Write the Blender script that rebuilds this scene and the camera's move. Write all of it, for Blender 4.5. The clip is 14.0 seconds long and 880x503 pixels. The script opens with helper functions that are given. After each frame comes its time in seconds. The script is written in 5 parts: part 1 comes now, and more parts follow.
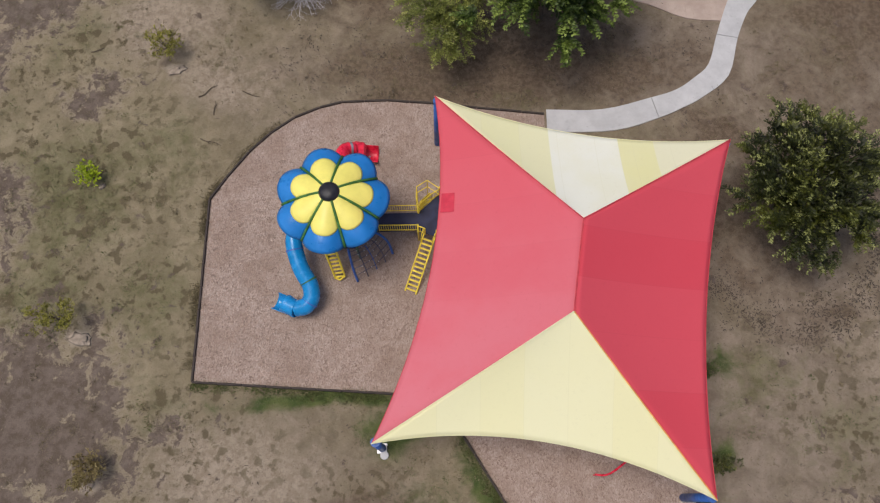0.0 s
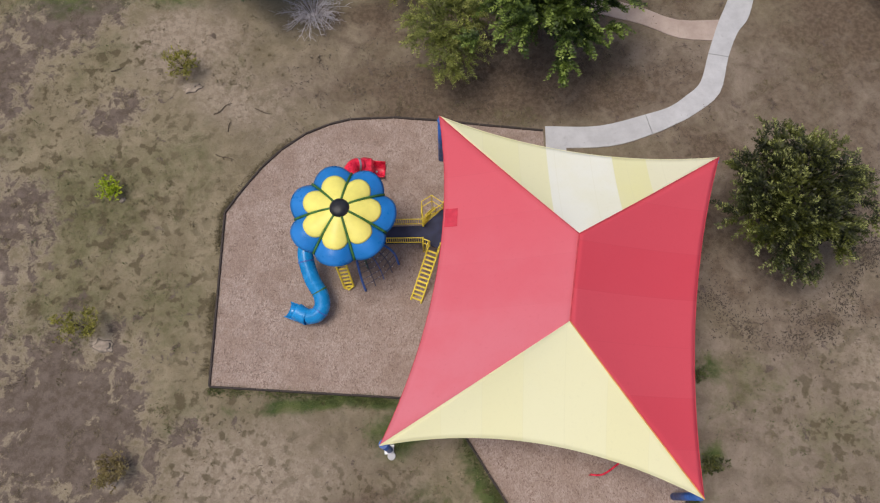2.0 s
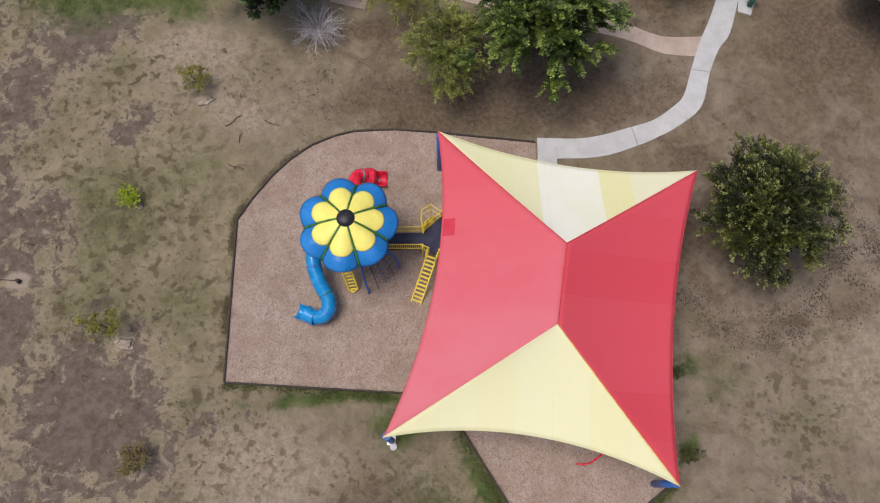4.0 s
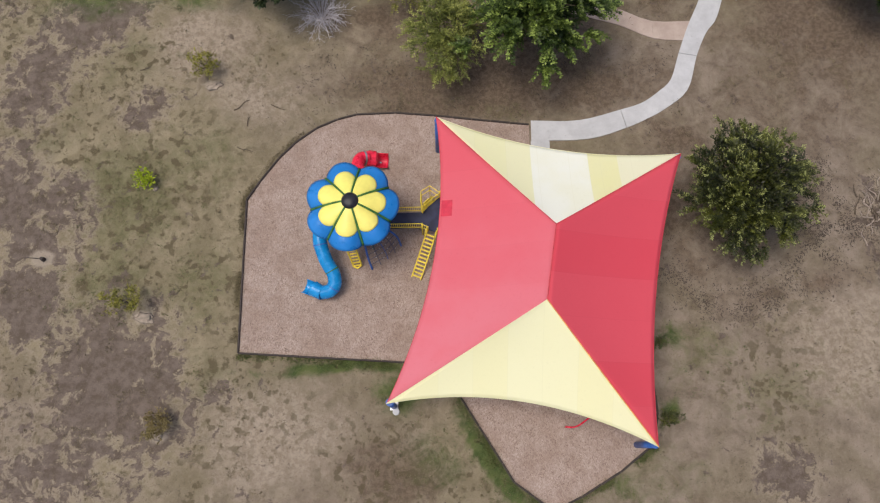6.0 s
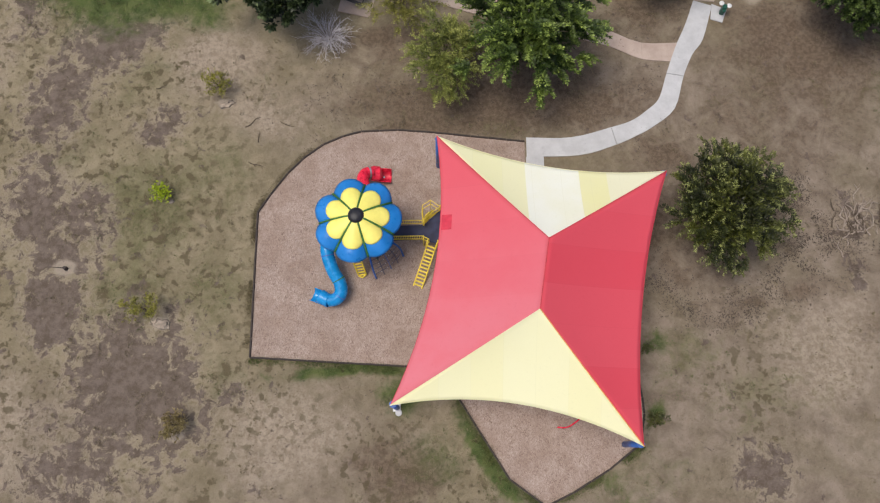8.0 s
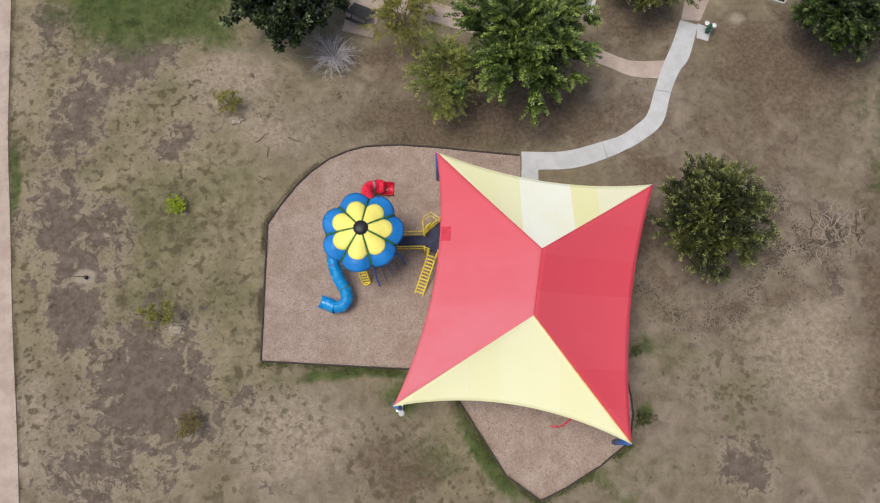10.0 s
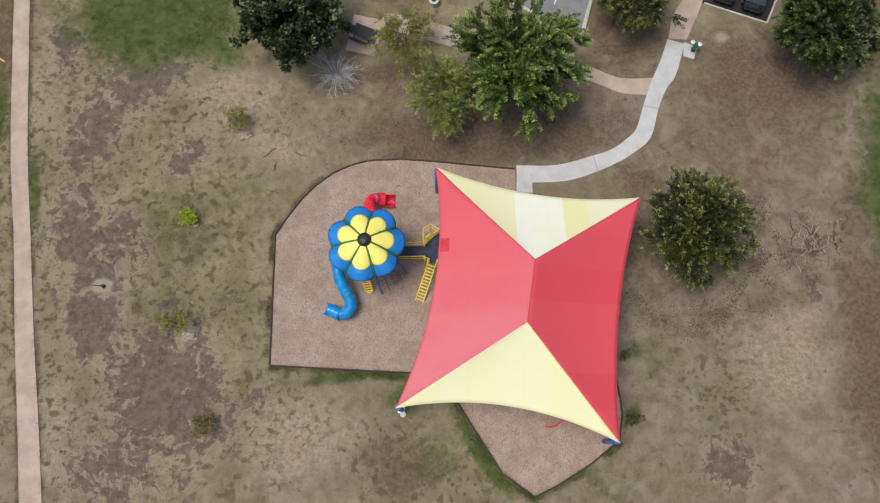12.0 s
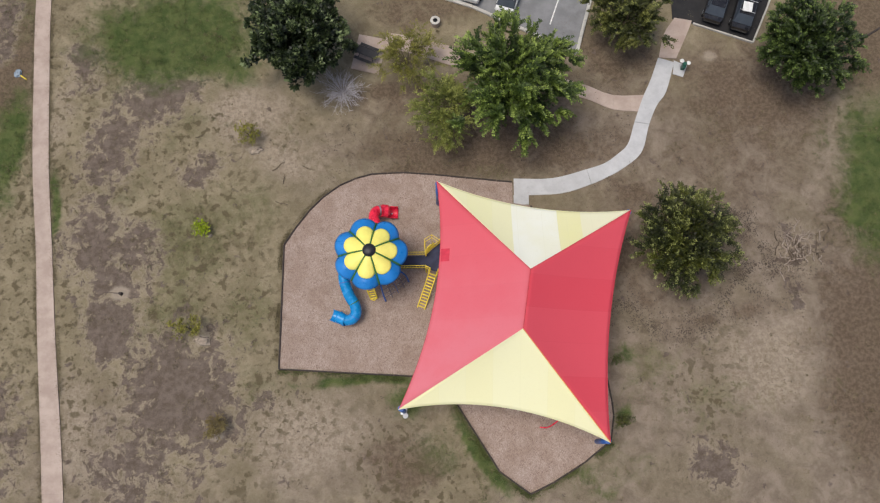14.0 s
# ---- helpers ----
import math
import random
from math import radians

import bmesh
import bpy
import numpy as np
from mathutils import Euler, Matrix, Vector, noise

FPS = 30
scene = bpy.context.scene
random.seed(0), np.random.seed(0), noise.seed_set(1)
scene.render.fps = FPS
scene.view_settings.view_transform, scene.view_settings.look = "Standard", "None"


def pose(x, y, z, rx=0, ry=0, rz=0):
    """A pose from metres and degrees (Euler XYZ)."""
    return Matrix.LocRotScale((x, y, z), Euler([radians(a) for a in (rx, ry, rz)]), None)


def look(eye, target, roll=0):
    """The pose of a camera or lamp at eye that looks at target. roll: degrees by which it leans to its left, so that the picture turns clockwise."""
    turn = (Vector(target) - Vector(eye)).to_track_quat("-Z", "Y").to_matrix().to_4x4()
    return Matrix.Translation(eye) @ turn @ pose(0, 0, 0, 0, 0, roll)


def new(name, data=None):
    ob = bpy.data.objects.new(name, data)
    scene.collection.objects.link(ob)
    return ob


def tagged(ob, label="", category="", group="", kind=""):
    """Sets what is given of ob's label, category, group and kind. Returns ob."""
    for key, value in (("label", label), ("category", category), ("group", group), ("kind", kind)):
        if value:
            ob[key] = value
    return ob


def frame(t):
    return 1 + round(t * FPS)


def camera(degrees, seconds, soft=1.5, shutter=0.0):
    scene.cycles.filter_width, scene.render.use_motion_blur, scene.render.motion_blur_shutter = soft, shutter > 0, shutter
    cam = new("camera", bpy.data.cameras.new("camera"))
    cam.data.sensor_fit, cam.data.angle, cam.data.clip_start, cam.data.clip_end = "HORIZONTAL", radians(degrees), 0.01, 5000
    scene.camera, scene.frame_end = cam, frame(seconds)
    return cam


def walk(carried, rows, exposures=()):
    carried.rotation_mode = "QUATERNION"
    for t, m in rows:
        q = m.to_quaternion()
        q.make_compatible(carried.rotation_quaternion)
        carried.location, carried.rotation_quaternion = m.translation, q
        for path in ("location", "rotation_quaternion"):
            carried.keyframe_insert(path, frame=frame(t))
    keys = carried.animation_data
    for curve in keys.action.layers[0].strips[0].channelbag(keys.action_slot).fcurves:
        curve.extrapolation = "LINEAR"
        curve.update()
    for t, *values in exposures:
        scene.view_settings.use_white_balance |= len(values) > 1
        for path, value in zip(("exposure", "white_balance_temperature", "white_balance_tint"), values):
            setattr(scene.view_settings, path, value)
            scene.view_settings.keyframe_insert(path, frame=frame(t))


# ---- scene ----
cam = camera(61.9, 14.0, soft=1.2)
PATH = [
    (0, (-0.147, -0.028, 37.393), (-0.154, 0.61, 35.498), -0.5),
    (0.5, (-0.11, -0.025, 37.812), (-0.122, 0.612, 35.916), -0.9),
    (1, (-0.172, -0.046, 38.281), (-0.184, 0.591, 36.385), -0.9),
    (1.5, (-0.262, -0.127, 38.883), (-0.272, 0.513, 36.988), -0.8),
    (2, (-0.212, -0.052, 39.562), (-0.226, 0.584, 37.665), -1.1),
    (3.4, (-0.24, -0.05, 41.66), (-0.252, 0.583, 39.763), -0.9),
    (4.3, (-0.309, -0.051, 43.111), (-0.312, 0.528, 41.197), -0.1),
    (4.5, (-0.191, 0.018, 43.36), (-0.199, 0.576, 41.44), -0.7),
    (5, (-0.139, 0.083, 44.162), (-0.148, 0.598, 42.229), -0.9),
    (5.5, (-0.154, 0.026, 44.876), (-0.163, 0.536, 42.942), -0.8),
    (6, (-0.131, -0.044, 45.588), (-0.139, 0.469, 43.655), -0.9),
    (6.5, (-0.115, 0.068, 46.371), (-0.124, 0.574, 44.436), -1.0),
    (7, (-0.202, 0.112, 47.085), (-0.207, 0.617, 45.15), -0.6),
    (7.5, (-0.19, 0.039, 47.819), (-0.196, 0.547, 45.885), -0.7),
    (8, (-0.155, -0.046, 48.519), (-0.162, 0.465, 46.585), -0.7),
    (10.5, (-0.067, -0.1, 52.229), (-0.076, 0.408, 50.295), -1.1),
    (11, (-0.041, -0.123, 52.967), (-0.05, 0.385, 51.032), -1.1),
    (11.5, (-0.082, -0.207, 53.611), (-0.089, 0.304, 51.678), -0.9),
    (12, (-0.067, -0.144, 54.382), (-0.074, 0.365, 52.448), -1.0),
    (12.5, (-0.037, -0.241, 55.111), (-0.046, 0.271, 53.177), -1.1),
    (13, (0.015, -0.233, 55.876), (0.004, 0.279, 53.942), -1.4),
    (13.5, (0.037, -0.272, 56.606), (0.025, 0.241, 54.673), -1.5),
    (14, (0.032, -0.421, 57.296), (0.02, 0.097, 55.364), -1.5),
]
walk(cam, [(t, look(eye, target, roll)) for t, eye, target, roll in PATH],
     exposures=[(0.0, -0.02, 6500, 10), (2.0, 0.02, 6500, 10), (5.0, 0.12, 6500, 9), (8.0, 0.19, 6500, 8), (11.5, 0.19, 6500, 4), (14.0, 0.13, 6500, 7)])

# ---- daylight: a bright overcast sky with a wide, weak sun from the west ----
world = bpy.data.worlds.new("overcast_sky")
scene.world = world
world.use_nodes = True
wn = world.node_tree.nodes
wl = world.node_tree.links
sky = wn.new("ShaderNodeTexSky")
sky.sky_type = "NISHITA"
sky.sun_disc = False
sky.sun_elevation = radians(72)
sky.sun_rotation = radians(262)
sky.air_density, sky.dust_density, sky.ozone_density = 0.6, 4.0, 0.6
wn["Background"].inputs[1].default_value = 0.13
wl.new(sky.outputs[0], wn["Background"].inputs[0])
sun_data = bpy.data.lights.new("sun", "SUN")
sun_data.energy, sun_data.angle, sun_data.color = 1.4, radians(24), (1.0, 0.95, 0.88)
sun = new("sun", sun_data)
sun.matrix_world = look((-12, 8, 40), (0, 10, 0))

# ---- materials ----


def srgb(r, g, b):
    return tuple((c / 255 / 12.92 if c < 10 else ((c / 255 + 0.055) / 1.055) ** 2.4) for c in (r, g, b))


class Nodes:
    """A small wrapper that keeps node code short."""

    def __init__(self, name):
        self.mat = bpy.data.materials.new(name)
        self.mat.use_nodes = True
        self.n = self.mat.node_tree.nodes
        self.l = self.mat.node_tree.links
        self.bsdf = self.n["Principled BSDF"]

    def put(self, socket, value):
        if hasattr(value, "links"):
            self.l.new(value, socket)
        elif isinstance(value, tuple) and len(value) == 3 and socket.type == "RGBA":
            socket.default_value = (*value, 1)
        else:
            socket.default_value = value

    def where(self, local=False):
        if local:
            return self.n.new("ShaderNodeTexCoord").outputs["Object"]
        return self.n.new("ShaderNodeNewGeometry").outputs["Position"]

    def noise(self, scale, detail=4.0, rough=0.55, vec=None, warp=0.0, stretch=None):
        vec = vec or self.where()
        if stretch:
            m = self.n.new("ShaderNodeMapping")
            m.inputs["Scale"].default_value = stretch
            self.l.new(vec, m.inputs["Vector"])
            vec = m.outputs[0]
        t = self.n.new("ShaderNodeTexNoise")
        t.inputs["Scale"].default_value, t.inputs["Detail"].default_value = scale, detail
        t.inputs["Roughness"].default_value, t.inputs["Distortion"].default_value = rough, warp
        self.l.new(vec, t.inputs["Vector"])
        return t.outputs["Fac"]

    def cells(self, scale, vec=None, out="Color"):
        t = self.n.new("ShaderNodeTexVoronoi")
        t.inputs["Scale"].default_value = scale
        self.l.new(vec or self.where(), t.inputs["Vector"])
        return t.outputs[out]

    def ramp(self, fac, lo, hi, a=0.0, b=1.0):
        r = self.n.new("ShaderNodeMapRange")
        r.interpolation_type = "SMOOTHSTEP"
        self.put(r.inputs["Value"], fac)
        for key, v in (("From Min", lo), ("From Max", hi), ("To Min", a), ("To Max", b)):
            r.inputs[key].default_value = v
        return r.outputs[0]

    def mix(self, fac, a, b, blend="MIX"):
        m = self.n.new("ShaderNodeMix")
        m.data_type, m.blend_type = "RGBA", blend
        self.put(m.inputs["Factor"], fac)
        self.put(m.inputs[6], a)
        self.put(m.inputs[7], b)
        return m.outputs[2]

    def math(self, op, a, b=0.0):
        m = self.n.new("ShaderNodeMath")
        m.operation = op
        self.put(m.inputs[0], a)
        self.put(m.inputs[1], b)
        return m.outputs[0]

    def attr(self, name):
        a = self.n.new("ShaderNodeAttribute")
        a.attribute_name = name
        return a.outputs["Fac"]

    def chance(self, kind="island"):
        if kind == "island":
            return self.n.new("ShaderNodeNewGeometry").outputs["Random Per Island"]
        return self.n.new("ShaderNodeObjectInfo").outputs["Random"]

    def bump(self, height, strength, distance=0.02):
        b = self.n.new("ShaderNodeBump")
        b.inputs["Strength"].default_value, b.inputs["Distance"].default_value = strength, distance
        self.l.new(height, b.inputs["Height"])
        self.l.new(b.outputs[0], self.bsdf.inputs["Normal"])

    def done(self, color, rough=0.7, metal=0.0, spec=0.4):
        self.put(self.bsdf.inputs["Base Color"], color)
        self.put(self.bsdf.inputs["Roughness"], rough)
        self.bsdf.inputs["Metallic"].default_value = metal
        self.bsdf.inputs["Specular IOR Level"].default_value = spec
        return self.mat


def plain(name, color, rough=0.6, vary=0.18, scale=2.5, grain=60.0, metal=0.0, bump=0.15, spec=0.4, local=True):
    """Painted, moulded or weathered stuff: fading at a large scale, grime at a small one."""
    k = Nodes(name)
    dark = tuple(c * (1 - vary) for c in color)
    pale = tuple(min(1, c * (1 + vary) + 0.012) for c in color)
    v = k.where(local)
    col = k.mix(k.ramp(k.noise(scale, vec=v), 0.3, 0.7), dark, pale)
    fine = k.noise(grain, 3, vec=v)
    col = k.mix(k.ramp(fine, 0.62, 0.75, 0, 0.35), col, tuple(c * 0.6 for c in color))
    k.bump(fine, bump, 0.004)
    return k.done(col, k.ramp(k.noise(scale * 2, vec=v), 0.3, 0.7, rough - 0.08, rough + 0.1), metal, spec)


def ground_material():
    k = Nodes("dry_grass_ground")
    big, mid, fine = k.noise(0.16, 5, 0.6, warp=0.5), k.noise(0.8, 6, 0.6, warp=0.5), k.noise(5, 6, 0.68)
    tiny = k.noise(26, 4, 0.7)
    ragged = k.math("ADD", k.math("MULTIPLY", k.noise(0.42, 8, 0.66, warp=1.2), 0.72), k.math("MULTIPLY", k.noise(2.2, 6, 0.65), 0.28))
    crumb = k.math("SUBTRACT", ragged, 0.5)
    # straw thatch, dustier and pinker towards the east
    straw = k.mix(k.ramp(mid, 0.34, 0.66), (0.208, 0.173, 0.108), (0.292, 0.246, 0.162))
    dusty = k.mix(k.ramp(mid, 0.34, 0.66), (0.180, 0.141, 0.106), (0.272, 0.222, 0.174))
    col = k.mix(k.ramp(k.math("ADD", k.attr("dusty"), crumb), 0.05, 0.7), straw, dusty)
    col = k.mix(k.ramp(big, 0.45, 0.62, 0, 0.45), col, (0.172, 0.142, 0.088))
    col = k.mix(k.ramp(fine, 0.45, 0.68, 0, 0.28), col, (0.315, 0.262, 0.192))

    def layer(col, name, color, color2, spread, lo, hi, most=0.9, grain=2.6):
        edge = k.math("ADD", k.attr(name), k.math("MULTIPLY", crumb, spread))
        return k.mix(k.ramp(edge, lo, hi, 0, most), col, k.mix(k.ramp(k.noise(grain, 6, 0.7), 0.38, 0.62), color, color2))

    col = layer(col, "bare", (0.268, 0.216, 0.160), (0.385, 0.318, 0.246), 1.7, 0.15, 0.85, 0.85)
    col = layer(col, "litter", (0.090, 0.063, 0.043), (0.158, 0.115, 0.080), 1.9, 0.16, 0.85, 0.85, 3.2)
    # thin green growth, then blotches of dead thatch among it
    col = layer(col, "green", (0.112, 0.110, 0.050), (0.184, 0.172, 0.092), 2.0, 0.12, 0.66, 0.8, 1.2)
    thick = k.math("ADD", k.attr("rough"), k.math("MULTIPLY", k.attr("green"), 0.6))
    where = k.ramp(k.math("ADD", thick, k.math("MULTIPLY", k.math("SUBTRACT", big, 0.5), 1.6)), 0.05, 0.70, 0.03, 0.98)
    blotch = k.math("MAXIMUM", k.ramp(k.noise(1.5, 3, 0.5), 0.55, 0.63, 0, 0.85), k.ramp(k.noise(0.75, 5, 0.58, warp=0.2), 0.58, 0.66, 0, 0.85))
    col = k.mix(k.math("MULTIPLY", blotch, where), col, (0.102, 0.082, 0.048))
    dots = k.ramp(k.noise(3.2, 4, 0.55), 0.57, 0.65, 0, 0.75)
    col = k.mix(k.math("MULTIPLY", dots, k.math("MULTIPLY", k.ramp(k.noise(0.5, 4), 0.42, 0.6), k.math("ADD", k.math("MULTIPLY", where, 0.75), 0.18))), col, (0.118, 0.094, 0.060))
    # pale crust lines each sheet of bare dark soil
    soil = k.math("ADD", k.math("ADD", k.attr("soil"), k.math("MULTIPLY", crumb, 2.2)), k.math("MULTIPLY", k.math("SUBTRACT", k.noise(0.95, 9, 0.72, warp=0.5), 0.5), 3.4))
    col = k.mix(k.math("MULTIPLY", k.ramp(soil, 0.05, 0.40), k.ramp(k.attr("soil"), 0.08, 0.4, 0, 0.6)), col, k.mix(fine, (0.240, 0.196, 0.140), (0.380, 0.316, 0.240)))
    dark = k.mix(k.ramp(k.noise(1.6, 6, 0.7), 0.36, 0.64), (0.088, 0.066, 0.053), (0.158, 0.123, 0.106))
    dark = k.mix(k.ramp(k.noise(9, 5, 0.75), 0.56, 0.70, 0, 0.5), dark, (0.250, 0.204, 0.168))
    col = k.mix(k.ramp(soil, 0.42, 0.62, 0, 0.86), col, dark)
    lawn = k.math("ADD", k.attr("lawn"), k.math("MULTIPLY", crumb, 2.0))
    col = k.mix(k.ramp(lawn, 0.20, 0.95, 0, 0.95), col, k.mix(k.ramp(k.noise(1.0, 6, 0.65), 0.36, 0.64), (0.046, 0.076, 0.020), (0.098, 0.124, 0.040)))
    sand = k.math("ADD", k.attr("sand"), k.math("MULTIPLY", crumb, 0.9))
    col = k.mix(k.ramp(sand, 0.25, 0.6, 0, 0.85), col, k.mix(fine, (0.300, 0.250, 0.195), (0.430, 0.365, 0.290)))
    # fibres and crumbs
    col = k.mix(k.ramp(k.noise(11, 5, 0.7), 0.58, 0.68, 0, 0.62), col, (0.080, 0.060, 0.041))
    col = k.mix(k.ramp(tiny, 0.58, 0.74, 0, 0.35), col, (0.095, 0.072, 0.048))
    col = k.mix(k.ramp(k.noise(38, 3, 0.75, stretch=(1, 0.45, 1)), 0.58, 0.74, 0, 0.30), col, (0.48, 0.41, 0.31))
    k.bump(k.math("ADD", fine, tiny), 0.5, 0.05)
    return k.done(col, 0.95, spec=0.1)


def mulch_material():
    k = Nodes("wood_chip_mulch")
    chip = k.n.new("ShaderNodeTexVoronoi")
    chip.inputs["Scale"].default_value = 22
    m = k.n.new("ShaderNodeMapping")
    m.inputs["Scale"].default_value = (1, 0.55, 1)
    k.l.new(k.where(), m.inputs[0])
    k.l.new(m.outputs[0], chip.inputs["Vector"])
    shade = k.n.new("ShaderNodeSeparateColor")
    k.l.new(chip.outputs["Color"], shade.inputs[0])
    col = k.mix(shade.outputs[0], (0.325, 0.242, 0.202), (0.490, 0.396, 0.340))
    col = k.mix(k.ramp(shade.outputs[1], 0.90, 0.97, 0, 0.45), col, (0.15, 0.095, 0.068))
    col = k.mix(k.ramp(k.noise(0.55, 5, 0.6), 0.35, 0.7, 0, 0.6), col, (0.268, 0.188, 0.144))
    col = k.mix(k.ramp(k.noise(2.4, 5, 0.7), 0.56, 0.72, 0, 0.5), col, (0.19, 0.125, 0.085))
    k.bump(chip.outputs["Distance"], 0.7, 0.03)
    return k.done(col, 0.9, spec=0.15)


def concrete_material(name, a, b):
    k = Nodes(name)
    col = k.mix(k.ramp(k.noise(0.7, 6, 0.65), 0.3, 0.7), a, b)
    col = k.mix(k.ramp(k.noise(3.5, 6, 0.75, warp=0.5), 0.56, 0.72, 0, 0.35), col, tuple(c * 0.62 for c in a))
    fine = k.noise(70, 3, 0.7)
    col = k.mix(k.ramp(fine, 0.55, 0.75, 0, 0.25), col, tuple(c * 0.7 for c in a))
    col = k.mix(k.math("MULTIPLY", k.chance("object"), 0.12), col, tuple(c * 0.72 for c in a))
    k.bump(fine, 0.25, 0.01)
    return k.done(col, 0.85, spec=0.25)


def cloth_material(name, color, axis, width, offset, tones, bands=(), faded=None):
    """Knitted shade cloth sewn from widths that have faded a little differently; light passes through."""
    k = Nodes(name)
    sep = k.n.new("ShaderNodeSeparateXYZ")
    k.l.new(k.where(), sep.inputs[0])
    at = k.math("DIVIDE", k.math("ADD", sep.outputs[axis], offset), width)
    strip = k.n.new("ShaderNodeTexWhiteNoise")
    strip.noise_dimensions = "1D"
    k.l.new(k.math("FLOOR", at), strip.inputs["W"])
    col = k.mix(strip.outputs["Value"], tones[0], tones[1])
    for edge, tone in bands:
        col = k.mix(k.ramp(sep.outputs[axis], edge, edge + 0.05, 0, 0.9), col, tone)
    seam = k.math("ABSOLUTE", k.math("SUBTRACT", k.math("FRACT", at), 0.5))
    col = k.mix(k.ramp(seam, 0.485, 0.5, 0, 0.18), col, tuple(c * 0.8 for c in color))
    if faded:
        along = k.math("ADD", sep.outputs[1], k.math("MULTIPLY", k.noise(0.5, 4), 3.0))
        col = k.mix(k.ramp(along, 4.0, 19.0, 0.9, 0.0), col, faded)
    col = k.mix(k.ramp(k.noise(0.45, 4), 0.35, 0.7, 0, 0.3), col, color)
    col = k.mix(k.ramp(k.noise(6, 5, 0.7), 0.55, 0.75, 0, 0.14), col, tuple(c * 0.7 for c in color))
    weave = k.noise(90, 2)
    k.bump(weave, 0.12, 0.004)
    mat = k.done(col, 0.85, spec=0.15)
    glow = k.n.new("ShaderNodeBsdfTranslucent")
    k.l.new(col, glow.inputs["Color"])
    both = k.n.new("ShaderNodeMixShader")
    both.inputs[0].default_value = 0.12
    k.l.new(k.bsdf.outputs[0], both.inputs[1])
    k.l.new(glow.outputs[0], both.inputs[2])
    k.l.new(both.outputs[0], k.n["Material Output"].inputs["Surface"])
    return mat


def foliage_material(name, dark, pale, tip, glint=None, lit_tips=False):
    """Leaves that differ one by one and from spray to spray; some have lit tips and dark inner shade painted into the
    colour.
    """
    k = Nodes(name)
    r = k.chance()
    spray = k.attr("leaf_light") if lit_tips else k.ramp(k.noise(1.5, 3, 0.6), 0.34, 0.66)
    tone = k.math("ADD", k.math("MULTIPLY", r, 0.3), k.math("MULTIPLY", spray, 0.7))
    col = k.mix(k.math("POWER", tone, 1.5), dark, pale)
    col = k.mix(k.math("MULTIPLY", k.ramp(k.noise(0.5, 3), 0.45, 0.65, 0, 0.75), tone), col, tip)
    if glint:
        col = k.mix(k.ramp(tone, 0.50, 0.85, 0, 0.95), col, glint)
    mat = k.done(col, 0.5, spec=0.4)
    glow = k.n.new("ShaderNodeBsdfTranslucent")
    k.l.new(col, glow.inputs["Color"])
    both = k.n.new("ShaderNodeMixShader")
    both.inputs[0].default_value = 0.12
    k.l.new(k.bsdf.outputs[0], both.inputs[1])
    k.l.new(glow.outputs[0], both.inputs[2])
    k.l.new(both.outputs[0], k.n["Material Output"].inputs["Surface"])
    return mat


def bark_material(name, a, b):
    k = Nodes(name)
    n = k.noise(9, 6, 0.7, stretch=(1, 1, 0.25))
    k.bump(n, 0.6, 0.03)
    return k.done(k.mix(k.ramp(n, 0.3, 0.7), a, b), 0.9, spec=0.15)


GROUND = ground_material()
MULCH = mulch_material()
CONCRETE = concrete_material("pale_concrete", (0.475, 0.475, 0.48), (0.60, 0.60, 0.605))
PINK_PATH = concrete_material("pinkish_path", (0.40, 0.31, 0.26), (0.52, 0.42, 0.36))
ASPHALT = concrete_material("grey_asphalt", (0.20, 0.20, 0.205), (0.27, 0.27, 0.275))
BLACK_TOP = concrete_material("fresh_asphalt", (0.022, 0.022, 0.024), (0.040, 0.038, 0.038))
KERB = concrete_material("kerb_concrete", (0.46, 0.44, 0.40), (0.60, 0.58, 0.53))
TIMBER = plain("dark_border_timber", (0.060, 0.046, 0.040), 0.8, 0.35, 1.2, 30, bump=0.4)
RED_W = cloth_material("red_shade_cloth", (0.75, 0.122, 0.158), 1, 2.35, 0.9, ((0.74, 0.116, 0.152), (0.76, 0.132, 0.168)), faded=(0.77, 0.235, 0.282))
# same red cloth, deepened to paint in shade on the side off the sun
RED_E = cloth_material("red_cloth_off_sun", (0.75, 0.092, 0.128), 1, 2.35, 0.3, ((0.74, 0.082, 0.116), (0.77, 0.104, 0.140)))
YELLOW_S = cloth_material("pale_yellow_cloth", (0.91, 0.88, 0.55), 0, 1.9, 0.4, ((0.91, 0.88, 0.54), (0.92, 0.90, 0.60)))
YELLOW_N = cloth_material("faded_yellow_cloth", (0.85, 0.83, 0.56), 0, 1.85, 0.12, ((0.86, 0.84, 0.50), (0.87, 0.85, 0.56)), ((5.0, (0.91, 0.92, 0.83)), (8.4, (0.85, 0.82, 0.42)), (10.15, (0.87, 0.85, 0.63))))
RED_PATCH = plain("red_patch_cloth", (0.62, 0.040, 0.075), 0.85, 0.1)
CORD = plain("orange_edge_cord", (0.80, 0.42, 0.10), 0.7)
RED_HEM = plain("red_hem", (0.62, 0.06, 0.08), 0.8)
STEEL_BLUE = plain("blue_painted_steel", (0.036, 0.130, 0.45), 0.4, 0.2)
CHAIN = plain("dull_chain", (0.10, 0.10, 0.16), 0.6, 0.2)
STEEL = plain("galvanised_steel", (0.50, 0.51, 0.53), 0.4, 0.15, metal=0.8)
BLUE = plain("blue_moulded_plastic", (0.012, 0.200, 0.58), 0.33, 0.10, 0.9, 40, spec=0.4)
